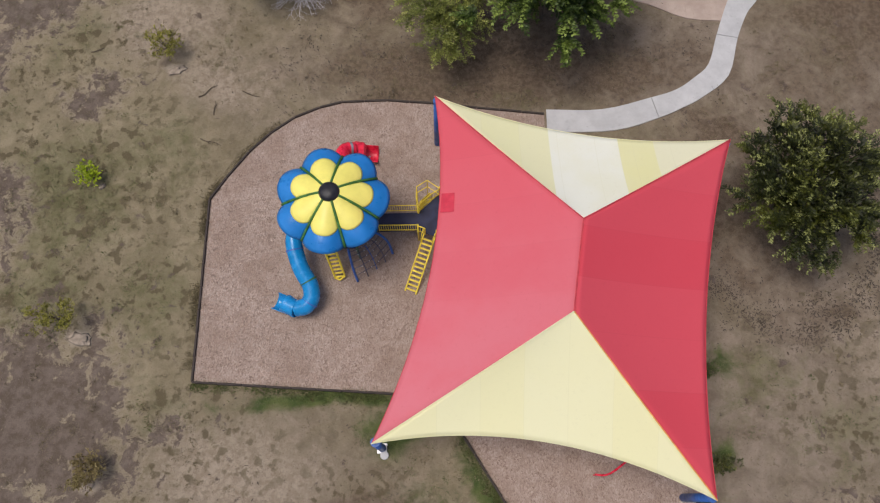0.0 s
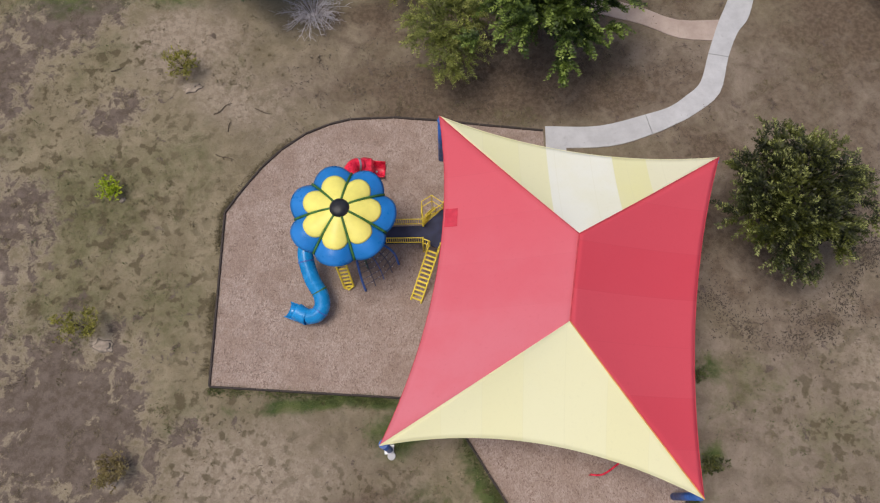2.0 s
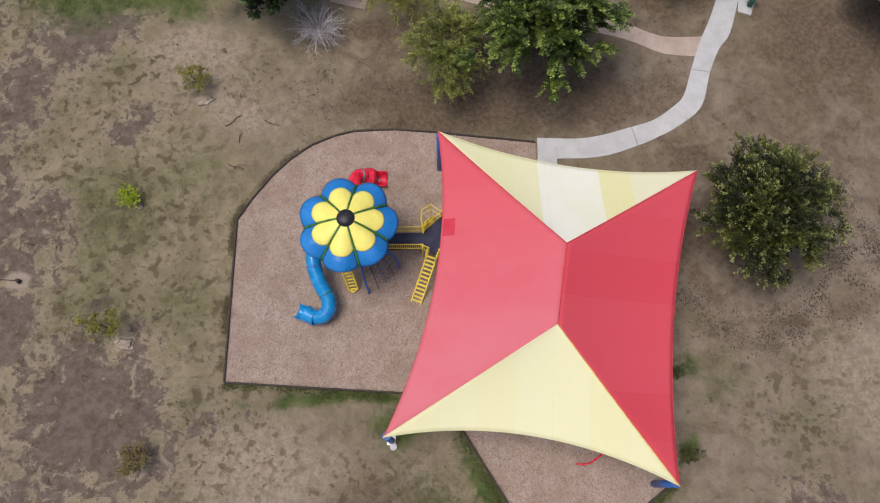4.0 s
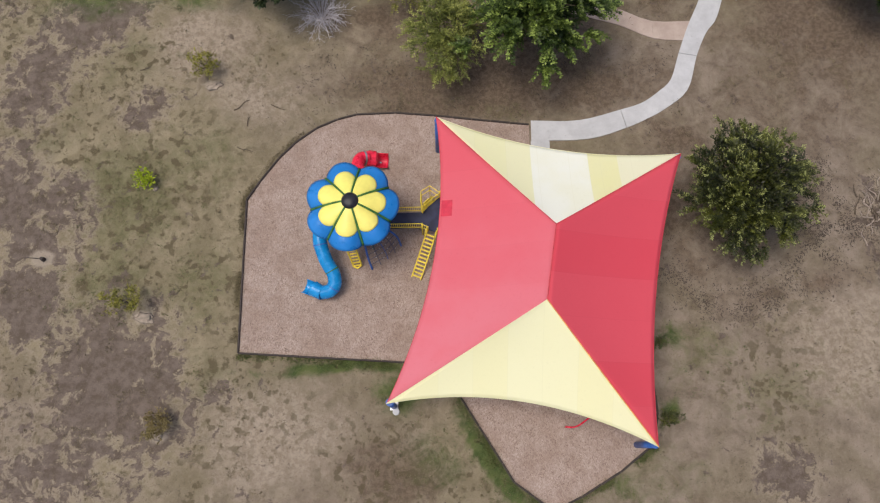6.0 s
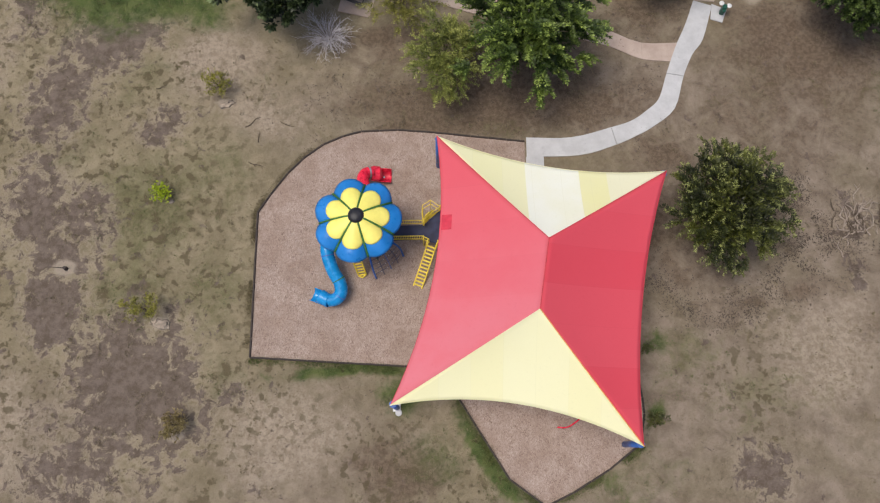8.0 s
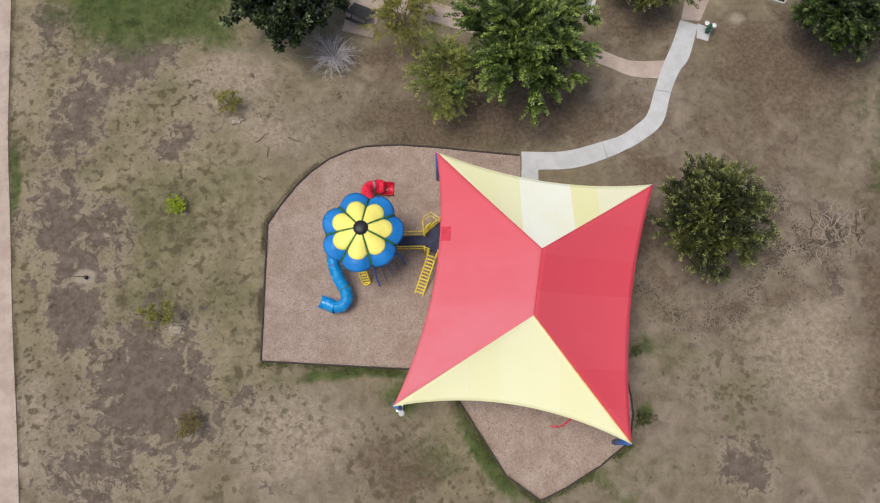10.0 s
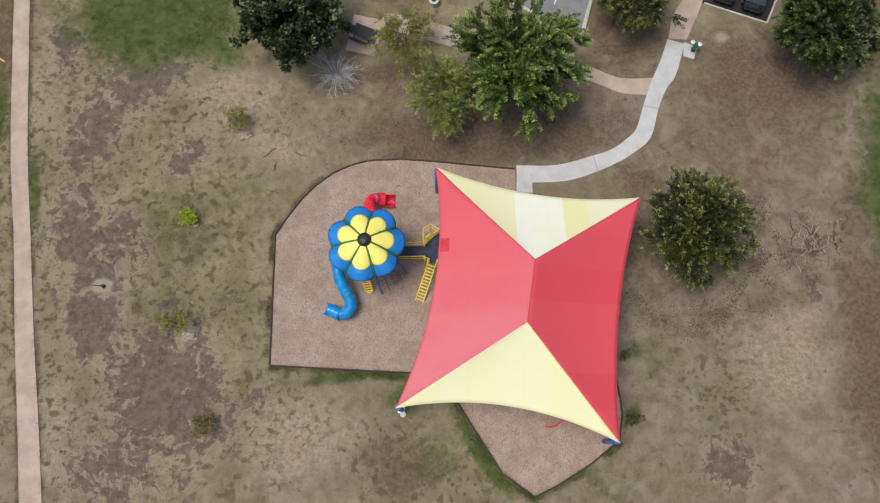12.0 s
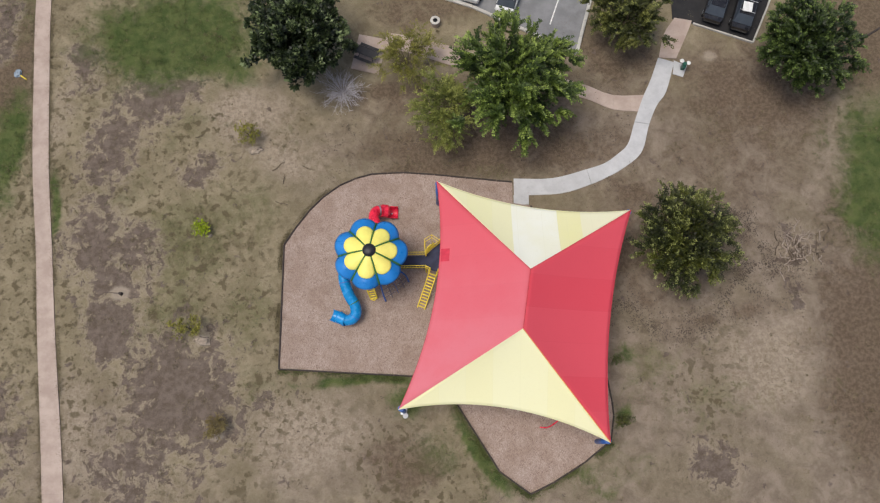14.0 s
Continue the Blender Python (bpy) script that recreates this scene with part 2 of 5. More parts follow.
SLIDE_BLUE = plain("bright_blue_plastic", (0.006, 0.262, 0.63), 0.24, 0.12, 1.1, 40, spec=0.4)
YELLOW = plain("yellow_moulded_plastic", (0.92, 0.83, 0.19), 0.4, 0.05, 1.4, 40)
YELLOW_RAIL = plain("yellow_powder_coat", (0.86, 0.66, 0.065), 0.45, 0.15)
RED = plain("red_moulded_plastic", (0.78, 0.014, 0.052), 0.3, 0.2, spec=0.5)
GREEN_RIB = plain("green_painted_rib", (0.045, 0.155, 0.030), 0.45, 0.25)
BLACK = plain("black_plastic", (0.012, 0.012, 0.018), 0.4, 0.2)
NAVY = plain("navy_coated_deck", (0.016, 0.020, 0.060), 0.6, 0.25, 2, 25)
WHITE = plain("white_enamel", (0.78, 0.78, 0.76), 0.3, 0.06)
DARK_GREEN = plain("dark_green_paint", (0.010, 0.085, 0.055), 0.4)
DARK_TABLE = plain("dark_coated_metal", (0.018, 0.017, 0.020), 0.5, 0.3)
STONE = plain("pale_sandy_stone", (0.33, 0.27, 0.21), 0.9, 0.25, 3, 20, bump=0.6)
CAR_BLACK = plain("black_car_paint", (0.012, 0.012, 0.015), 0.15, 0.1, spec=0.6)
CAR_WHITE = plain("white_car_paint", (0.80, 0.80, 0.80), 0.2, 0.04, spec=0.6)
RUBBER = plain("tyre_rubber", (0.015, 0.015, 0.015), 0.85)
STRIPE = plain("white_road_paint", (0.70, 0.70, 0.68), 0.8, 0.2)
BARK = bark_material("grey_brown_bark", (0.075, 0.055, 0.040), (0.17, 0.135, 0.10))
DEAD_TWIG = bark_material("weathered_dead_wood", (0.26, 0.21, 0.17), (0.42, 0.35, 0.29))
BARE_TWIG = bark_material("silver_bare_twigs", (0.42, 0.39, 0.40), (0.70, 0.66, 0.67))
OAK_LEAF = foliage_material("dark_oak_leaves", (0.006, 0.009, 0.002), (0.082, 0.100, 0.016), (0.190, 0.205, 0.018), (0.340, 0.365, 0.120), lit_tips=True)
ELM_LEAF = foliage_material("green_elm_leaves", (0.011, 0.026, 0.004), (0.165, 0.245, 0.040), (0.235, 0.312, 0.046), (0.320, 0.410, 0.092), lit_tips=True)
PINE_LEAF = foliage_material("deep_green_leaves", (0.006, 0.012, 0.004), (0.066, 0.098, 0.030), (0.090, 0.126, 0.036), (0.230, 0.290, 0.130), lit_tips=True)
ROUND_LEAF = foliage_material("mid_green_leaves", (0.007, 0.015, 0.003), (0.076, 0.122, 0.021), (0.118, 0.170, 0.026), (0.195, 0.265, 0.070), lit_tips=True)
FEATHER_LEAF = foliage_material("feathery_yellow_green", (0.090, 0.108, 0.020), (0.300, 0.325, 0.075), (0.330, 0.350, 0.070), (0.420, 0.440, 0.120), lit_tips=True)
OLIVE_LEAF = foliage_material("olive_yellow_leaves", (0.170, 0.165, 0.026), (0.360, 0.335, 0.065), (0.330, 0.310, 0.045))
OLIVE_GREEN = foliage_material("dull_olive_green", (0.035, 0.045, 0.012), (0.150, 0.160, 0.045), (0.200, 0.190, 0.045))
OLIVE_TREE_LEAF = foliage_material("olive_tree_leaves", (0.090, 0.088, 0.016), (0.300, 0.285, 0.052), (0.350, 0.330, 0.048), (0.400, 0.390, 0.100), lit_tips=True)
YELLOW_GREEN = foliage_material("yellow_green_leaves", (0.026, 0.032, 0.008), (0.150, 0.165, 0.040), (0.240, 0.235, 0.045), (0.300, 0.310, 0.090), lit_tips=True)
DEAD_LEAF = foliage_material("dark_dead_leaves", (0.050, 0.036, 0.026), (0.130, 0.094, 0.068), (0.095, 0.070, 0.048))
LIME_LEAF = foliage_material("lime_green_leaves", (0.240, 0.330, 0.010), (0.460, 0.550, 0.022), (0.420, 0.500, 0.025))
TAN_LEAF = foliage_material("dry_straw_leaves", (0.160, 0.120, 0.045), (0.330, 0.265, 0.110), (0.240, 0.210, 0.070))
TUFT = foliage_material("dead_grass_blades", (0.120, 0.096, 0.052), (0.260, 0.212, 0.125), (0.160, 0.142, 0.070))
TUFT_GREEN = foliage_material("green_grass_blades", (0.070, 0.090, 0.026), (0.160, 0.175, 0.062), (0.120, 0.140, 0.045))
CHIP = foliage_material("loose_wood_chips", (0.200, 0.134, 0.100), (0.520, 0.415, 0.350), (0.390, 0.295, 0.240))


def glass_material():
    k = Nodes("tinted_car_glass")
    return k.done(k.mix(k.noise(2), (0.04, 0.05, 0.065), (0.08, 0.095, 0.115)), 0.2, spec=0.4)


CAR_GLASS = glass_material()

# ---- mesh helpers ----


def thing(name, at=(0, 0, 0), label="", category="", group="", kind="", turn=0.0):
    ob = new(name)
    ob.empty_display_size = 0.3
    ob.matrix_world = pose(*at, 0, 0, turn)
    return tagged(ob, label, category, group, kind)


def solid(name, bm, material, smooth=False):
    me = bpy.data.meshes.new(name)
    bmesh.ops.recalc_face_normals(bm, faces=bm.faces[:])
    bm.to_mesh(me)
    bm.free()
    me.materials.append(material)
    if smooth:
        me.shade_smooth()
    return new(name, me)


def part(name, bm, material, parent, label="", smooth=False):
    """Links a bmesh, in its parent's own coordinates, as one part of it."""
    ob = solid(name, bm, material, smooth)
    ob.parent = parent
    return tagged(ob, label)


def share(name, mesh, parent, m, label=""):
    ob = new(name, mesh)
    ob.parent = parent
    ob.matrix_basis = m
    return tagged(ob, label)


def box(bm, at, size, turn=0.0, bevel=0.0, tilt=0.0, roll=0.0):
    made = bmesh.ops.create_cube(bm, size=1, matrix=pose(*at, tilt, roll, turn) @ Matrix.Diagonal((*size, 1)))
    if bevel:
        edges = {e for v in made["verts"] for e in v.link_edges}
        bmesh.ops.bevel(bm, geom=list(edges), offset=bevel, segments=1, affect="EDGES")
    return bm


def rod(bm, a, b, r, sides=8, r2=None):
    a, b = Vector(a), Vector(b)
    d = b - a
    m = Matrix.Translation((a + b) / 2) @ d.to_track_quat("Z", "Y").to_matrix().to_4x4()
    bmesh.ops.create_cone(bm, cap_ends=True, segments=sides, radius1=r, radius2=r if r2 is None else r2, depth=d.length, matrix=m)
    return bm


def glide(points, steps=8):
    """A smooth line through the points."""
    p = [Vector(q) for q in points]
    p = [2 * p[0] - p[1]] + p + [2 * p[-1] - p[-2]]
    line = []
    for i in range(1, len(p) - 2):
        for s in range(steps):
            t = s / steps
            line.append(0.5 * (2 * p[i] + (p[i + 1] - p[i - 1]) * t + (2 * p[i - 1] - 5 * p[i] + 4 * p[i + 1] - p[i + 2]) * t * t
                               + (3 * p[i] - p[i - 1] - 3 * p[i + 1] + p[i + 2]) * t ** 3))
    return line + [p[-2]]


def sweep(bm, line, radius, sides=10, start=0.0, end=360.0, caps=True, wall=0.0):
    """A pipe, or an open chute, along a line; angles run from the side over the bottom when start < end < 360."""
    rings = []
    line = [Vector(p) for p in line]
    full = end - start >= 360
    for i, p in enumerate(line):
        d = (line[min(i + 1, len(line) - 1)] - line[max(i - 1, 0)]).normalized()
        side = d.cross(Vector((0, 0, 1)))
        side = side.normalized() if side.length > 1e-4 else Vector((1, 0, 0))
        up = side.cross(d).normalized()
        r = radius(i / (len(line) - 1)) if callable(radius) else radius
        count = sides if full else sides + 1
        ring = [p + (side * math.cos(radians(start + (end - start) * k / sides)) + up * math.sin(radians(start + (end - start) * k / sides))) * r for k in range(count)]
        if wall:
            ring += [p + (side * math.cos(radians(start + (end - start) * k / sides)) + up * math.sin(radians(start + (end - start) * k / sides))) * (r - wall) for k in reversed(range(count))]
        rings.append([bm.verts.new(q) for q in ring])
    n = len(rings[0])
    loop = full or wall
    if full and wall:
        h = n // 2
        for a, b in zip(rings, rings[1:]):
            for k in range(h):
                bm.faces.new((a[k], a[(k + 1) % h], b[(k + 1) % h], b[k]))
                j, jn = n - 1 - k, n - 1 - (k + 1) % h
                bm.faces.new((a[j], b[j], b[jn], a[jn]))
        for r in (rings[0], rings[-1]):
            for k in range(h):
                bm.faces.new((r[k], r[(k + 1) % h], r[n - 1 - (k + 1) % h], r[n - 1 - k]))
        return bm
    for a, b in zip(rings, rings[1:]):
        for k in range(n if loop else n - 1):
            bm.faces.new((a[k], a[(k + 1) % n], b[(k + 1) % n], b[k]))
    if caps and loop:
        bm.faces.new(rings[0])
        bm.faces.new(rings[-1])
    return bm


def slab(bm, outline, z0, z1):
    low = [bm.verts.new((x, y, z0)) for x, y in outline]
    top = [bm.verts.new((x, y, z1)) for x, y in outline]
    bm.faces.new(top)
    bm.faces.new(low[::-1])
    for i in range(len(low)):
        j = (i + 1) % len(low)
        bm.faces.new((low[i], low[j], top[j], top[i]))
    return bm


def loose(name, verts, faces, material, smooth=False):
    me = bpy.data.meshes.new(name)
    me.from_pydata(verts, [], faces)
    me.materials.append(material)
    if smooth:
        me.shade_smooth()
    return new(name, me)


# ---- ground: one sheet to the horizon, with worn, green and littered areas ----
LAWN = [
    (-23.2, 34.6, 7.4, 4.4, 0, 1.35), (-24.5, 32.0, 6.5, 2.6, -12, 0.5), (-18.1, 31.8, 2.9, 2.2, 0, 0.9), (37.0, 20.5, 4.4, 7.5, 0, 1.3), (34.4, 24.0, 4.2, 6.5, 0, 0.42), (-36.6, 24.3, 1.6, 5.0, 0, 1.2), (-32.1, 19.0, 0.4, 3.0, 0, 1.1),
    (-6.6, 4.8, 4.3, 0.4, 3, 1.4), (-2.5, 3.5, 1.7, 1.3, 0, 1.2), (-0.7, -0.5, 2.5, 1.9, 0, 0.55), (10.4, -2.5, 2.3, 0.6, -33, 0.6), (13.7, 6.2, 0.7, 1.0, 0, 0.7), (13.4, 1.8, 0.9, 0.8, 0, 0.8),
    (2.9, -1.0, 0.5, 3.3, 32, 1.35),
]
GREEN = [
    (-29.0, 33.5, 3.5, 4.5, 0, 0.7), (-38.0, 38.0, 3.0, 5.0, 0, 0.5),
    (-20.8, 15.9, 4.3, 4.6, 0, 0.6), (-16.9, 18.0, 2.8, 3.9, 0, 0.42), (-21.8, 9.6, 3.3, 3.2, 0, 0.6), (-16.3, 9.8, 2.7, 3.7, 0, 0.45), (-21.7, 26.0, 2.9, 1.8, 0, 0.4), (-12.8, 25.2, 3.6, 1.8, 0, 0.2),
    (15.5, 5.3, 3.9, 2.8, 0, 0.35), (20.1, 3.0, 4.3, 2.6, 0, 0.3), (-26.1, 20.7, 2.8, 3.0, 0, 0.35), (-13.9, 4.1, 3.0, 1.7, 0, 0.35), (11.6, -2.1, 3.8, 2.4, 0, 0.35), (3.2, 22.1, 4.7, 1.5, 0, 0.25),
]
SOIL_WEST = [
    (-26.4, 12.0, 2.4, 2.8, 0, 0.85),
    (-31.0, 31.5, 2.0, 2.5, 0, 0.92), (-24.2, 29.2, 3.8, 2.5, 25, 1.01), (-28.4, 24.4, 2.2, 3.2, 0, 0.92), (-28.5, 15.8, 2.7, 3.9, 0, 1.01), (-24.8, 15.1, 1.6, 2.9, 0, 0.87), (-26.2, 8.5, 2.2, 3.2, 0, 0.97),
    (-20.7, 3.5, 4.2, 4.8, 0, 1.06), (-23.9, -1.9, 4.2, 3.2, 0, 0.74), (-38.6, 35.6, 1.3, 3.4, 0, 0.83), (-33.1, -0.0, 1.4, 4.9, 0, 0.64), (-17.4, 1.2, 2.7, 3.0, 0, 0.69), (-20.4, 22.2, 2.0, 1.4, 0, 0.78),
]
SOIL_EAST = [
    (20.1, -1.4, 2.3, 1.5, 0, 1.0), (28.1, 15.0, 1.9, 2.3, 0, 0.62), (28.0, 11.0, 0.6, 0.8, 0, 0.9), (-13.4, 2.9, 1.3, 0.9, 0, 0.55), (-20.2, 6.3, 1.8, 1.3, 0, 0.8),
]
LITTER_EDGE = [
    (-2.0, 37.6, 6.0, 2.6, 0, 0.75), (36.5, 34.0, 5.0, 5.0, 0, 1.1), (-38.2, 33.0, 3.2, 8.0, 0, 1.2),
    (33.6, 6.0, 4.6, 9.0, 0, 1.1), (31.8, 13.3, 2.2, 3.0, 0, 0.7), (-3.4, -1.6, 3.4, 2.6, 0, 0.85), (-8.0, -3.0, 2.8, 1.2, 0, 0.4), (-16.3, 24.6, 1.5, 1.3, 0, 0.5),
    (15.6, 10.8, 1.6, 0.7, -30, 0.6), (18.0, 9.3, 2.0, 0.6, -10, 0.6), (21.0, 9.1, 2.0, 0.6, 10, 0.65), (24.2, 10.4, 1.8, 1.0, 30, 0.75), (26.8, 10.6, 1.5, 1.0, 0, 0.5),
]
SAND = [(-25.88, 11.55, 0.85, 0.6, 0, 0.9), (-19.0, 7.75, 0.75, 0.5, -20, 0.9), (-15.9, 23.9, 0.8, 0.4, 0, 0.8), (-17.3, 0.5, 0.7, 0.45, 0, 0.8), (23.1, 32.4, 0.8, 0.7, 0, 0.6)]
BARE = [
    (-13.0, 23.4, 4.0, 2.6, 0, 0.75),
    (-16.8, 27.0, 4.3, 3.2, 0, 0.85), (-10.8, 22.2, 3.5, 2.0, -20, 0.6), (-21.6, 30.0, 1.7, 1.3, 0, 0.5), (-28.3, 0.8, 1.5, 4.7, 0, 0.75), (-26.3, 20.0, 1.2, 3.0, 0, 0.5), (-10.4, 0.6, 4.9, 3.4, 0, 0.8),
    (-6.4, -1.7, 5.5, 1.6, 0, 0.45), (25.6, 5.9, 4.2, 3.8, 0, 0.85), (27.0, 9.0, 3.0, 2.5, 0, 0.6), (23.8, 9.7, 3.1, 2.7, 0, 0.45), (18.7, 4.1, 3.0, 3.0, 0, 0.35), (-23.6, 28.4, 1.4, 1.6, 0, 0.4),
    (-32.5, 27.4, 1.0, 6.5, 0, 0.6), (26.2, 0.7, 3.8, 2.5, 0, 0.4),
]
LITTER_NEAR = [
    (34, 10, 4.5, 7, 0, 1.0), (33, 18, 3, 5, 0, 0.7), (28.5, 13.5, 3, 3.5, 0, 0.45),
    (15.5, 19.5, 4, 2.2, 0, 0.7), (25, 20, 6, 4, 0, 0.5), (22, 25, 4, 4, 0, 0.4),
    (4, 24.2, 13, 2.6, 0, 0.95), (0, 22.4, 7, 1.0, 0, 0.9), (18.4, 14.9, 4.2, 4.2, 0, 0.95), (5.5, 28, 7, 4, 0, 0.9), (15, 33, 4, 4, 0, 0.8), (20, 27.5, 5, 3, 0, 0.5),
]
LITTER_FAR = [
    (27, 29, 8, 5, 0, 0.9), (24, 24, 8, 6, 0, 0.6), (14.6, 14.8, 1.6, 4.0, 0, 0.9), (34, 33, 5, 4, 0, 0.9),
    (2.8, 22.8, 9.3, 1.1, -3, 0.9), (8.0, 23.6, 5.6, 1.7, 0, 0.7), (-4.3, 28.5, 4.2, 2.2, 0, 0.7),
    (24.1, 25.5, 6.5, 4.9, 0, 0.5), (31.2, 28.6, 3.3, 1.7, 0, 0.8), (17.3, 17.1, 1.2, 2.9, 0, 0.6),
    (19.9, 15.7, 5.1, 4.9, 0, 0.6), (15.2, 33.5, 2.8, 3.4, 0, 0.7), (-5.4, 34.8, 5.6, 2.0, 0, 0.5),
    (31.9, 20.5, 2.8, 5.4, 0, 0.35),
]
DUSTY = [(24, 8, 16, 18, 0, 1.0), (14, -6, 12, 7, 0, 0.7), (-8, 0, 9, 6, 0, 0.6), (-27, -2, 6, 8, 0, 0.6), (10, 26, 18, 7, 0, 0.8), (-9, 23, 8, 5, 0, 0.5), (-12, -4, 14, 5, 0, 0.4), (27, 26, 9, 9, 0, 0.8), (-16, 27, 5, 4, 0, 0.5)]
ROUGH = [(-26, 17, 9, 17, 0, 1.0), (-20, 2, 10, 9, 0, 0.6), (-3, -2.5, 5, 4, 0, 0.9), (-11, 0, 7, 5, 0, 0.35), (-16, 12, 3.5, 6, 0, 0.4), (20, 4, 4, 8, 0, 0.4), (-36, 8, 5, 30, 0, 0.8)]


def spread(inner, far):
    grow, step = [], 1.0
    while not grow or grow[-1] < far:
        grow.append((grow[-1] if grow else 0) + step)
        step *= 1.45
    return [inner[0] - g for g in reversed(grow)] + list(inner) + [inner[-1] + g for g in grow]


def build_ground():
    xs = np.array(spread(list(np.arange(-46, 46.1, 0.42)), 2500))
    ys = np.array(spread(list(np.arange(-13, 47.1, 0.42)), 2500))
    gx, gy = np.meshgrid(xs, ys)
    wob = np.array([noise.noise((x * 0.25, y * 0.25, 3.1)) for x, y in zip(gx.ravel(), gy.ravel())]).reshape(gx.shape)
    wob2 = np.array([noise.noise((x * 0.25, y * 0.25, 9.7)) for x, y in zip(gx.ravel(), gy.ravel())]).reshape(gx.shape)
    dip = -0.05 - 0.04 * wob
    verts = np.stack([gx, gy, dip], -1).reshape(-1, 3)
    n, rows = len(xs), len(ys)
    faces = [(r * n + c, r * n + c + 1, (r + 1) * n + c + 1, (r + 1) * n + c) for r in range(rows - 1) for c in range(n - 1)]
    ob = loose("ground", verts.tolist(), faces, GROUND, True)
    for name, patches in (("lawn", LAWN), ("green", GREEN), ("soil", SOIL_WEST + SOIL_EAST), ("litter", LITTER_NEAR + LITTER_FAR + LITTER_EDGE), ("bare", BARE), ("sand", SAND), ("dusty", DUSTY), ("rough", ROUGH)):
        mask = np.zeros_like(gx)
        for x, y, rx, ry, turn, strength in patches:
            a = radians(turn)
            drift = 0.15 if name == "sand" else 1.1
            dx, dy = gx + drift * wob - x, gy + drift * wob2 - y
            u, v = (dx * math.cos(a) + dy * math.sin(a)) / rx, (dy * math.cos(a) - dx * math.sin(a)) / ry
            mask = np.maximum(mask, strength * np.exp(-0.85 * (u * u + v * v) ** 1.15))
        ob.data.attributes.new(name, "FLOAT", "POINT").data.foreach_set("value", mask.ravel().astype(np.float32))
    return tagged(ob, "dry tan park grass with bare, green and littered patches", "ground", kind="structure")


build_ground()

# ---- paths, lots and the mulch bed ----
BED = [(-12.97, 15.53), (-12.18, 16.84), (-11.05, 18.43), (-10.0, 19.56), (-8.64, 20.62), (-7.23, 21.26), (-5.95, 21.62), (-3.36, 21.74),
       (-0.76, 21.55), (1.82, 21.26), (5.66, 20.87), (5.66, 19.05), (7.1, 18.8), (10.2, 14.5), (11.6, 9.5), (12.5, 5.0), (12.8, 3.0), (12.87, 1.96),
       (12.54, 0.1), (10.42, -1.52), (8.05, -2.93), (6.35, -3.72), (4.1, -2.12), (2.04, 1.12), (-0.3, 4.82), (-2.65, 4.97), (-7.77, 5.24), (-12.84, 5.53)]


def build_bed():
    bed = tagged(solid("mulch_bed", slab(bmesh.new(), BED, -0.2, 0.02), MULCH), "pinkish brown wood-chip play surface", "mulch", kind="structure")
    edging = thing("bed_edging", label="dark weathered timber edging round the mulch", category="edging", kind="structure")
    k = 0
    for (x0, y0), (x1, y1) in zip(BED, BED[1:] + BED[:1]):
        if (x0, y0) == (5.66, 20.87) or (x0, y0) == (5.66, 19.05):
            continue
        length = math.hypot(x1 - x0, y1 - y0)
        turn = math.degrees(math.atan2(y1 - y0, x1 - x0))
        pieces = max(1, round(length / 1.25))
        rng = random.Random(k)
        for i in range(pieces):
            s = (i + 0.5) / pieces
            bm = box(bmesh.new(), (0, 0, 0), (length / pieces - 0.02, 0.11, 0.30), bevel=0.02)
            ob = part("timber", bm, TIMBER, edging)
            ob.matrix_basis = pose(x0 + (x1 - x0) * s, y0 + (y1 - y0) * s, rng.uniform(-0.02, 0.01), 0, rng.uniform(-0.6, 0.6), turn + rng.uniform(-0.8, 0.8))
            k += 1
    return bed


build_bed()


def path_slabs(name, left, right, material, label, thick=0.12, steps=4, joint=0.012, cuts=None):
    """A path laid in slabs between two edges, each slab a piece; cuts names the points at which joints lie."""
    root = thing(name, label=label, category="path", kind="structure")
    a, b = glide([(*p, 0) for p in left], steps), glide([(*p, 0) for p in right], steps)
    ends = [0] + [c * steps for c in (cuts if cuts is not None else range(1, len(left) - 1))] + [len(a) - 1]
    for lo, hi in zip(ends, ends[1:]):
        p, q = [v.copy() for v in a[lo:hi + 1]], [v.copy() for v in b[lo:hi + 1]]
        for line in (p, q):
            line[0] = line[0] + (line[1] - line[0]).normalized() * joint
            line[-1] = line[-1] + (line[-2] - line[-1]).normalized() * joint
        part("slab", slab(bmesh.new(), [v[:2] for v in p] + [v[:2] for v in reversed(q)], -0.25, thick - 0.1), material, root)
    return root


path_slabs("concrete_walk",
           [(5.78, 21.18), (9.0, 21.2), (11.9, 21.98), (13.39, 22.5), (14.5, 23.28), (15.48, 24.25), (16.18, 26.25), (17.0, 28.4), (17.87, 30.26), (18.65, 32.3)],
           [(5.78, 19.72), (9.6, 19.85), (12.22, 20.66), (13.67, 21.33), (14.85, 22.0), (16.55, 23.45), (17.4, 26.02), (18.2, 27.8), (19.07, 29.03), (20.0, 31.85)],
           CONCRETE, "pale concrete footpath curving across dry grass", steps=4, joint=0.016, cuts=(2, 6))
path_slabs("concrete_stub", [(5.75, 19.72), (5.75, 18.9)], [(7.0, 19.76), (7.0, 18.9)], CONCRETE, "short concrete end of the footpath at the mulch", steps=1)
path_slabs("fountain_pad", [(19.78, 30.72), (20.65, 30.42)], [(19.98, 32.0), (21.08, 31.5)], CONCRETE, "small concrete pad beside the footpath", steps=1)
path_slabs("pink_walk_north", [(18.70, 32.3), (19.34, 34.6), (20.4, 36.2)], [(20.2, 32.2), (21.3, 34.5), (21.9, 35.9)], PINK_PATH, "pinkish concrete path up to the car park", steps=4, joint=0.004, cuts=())
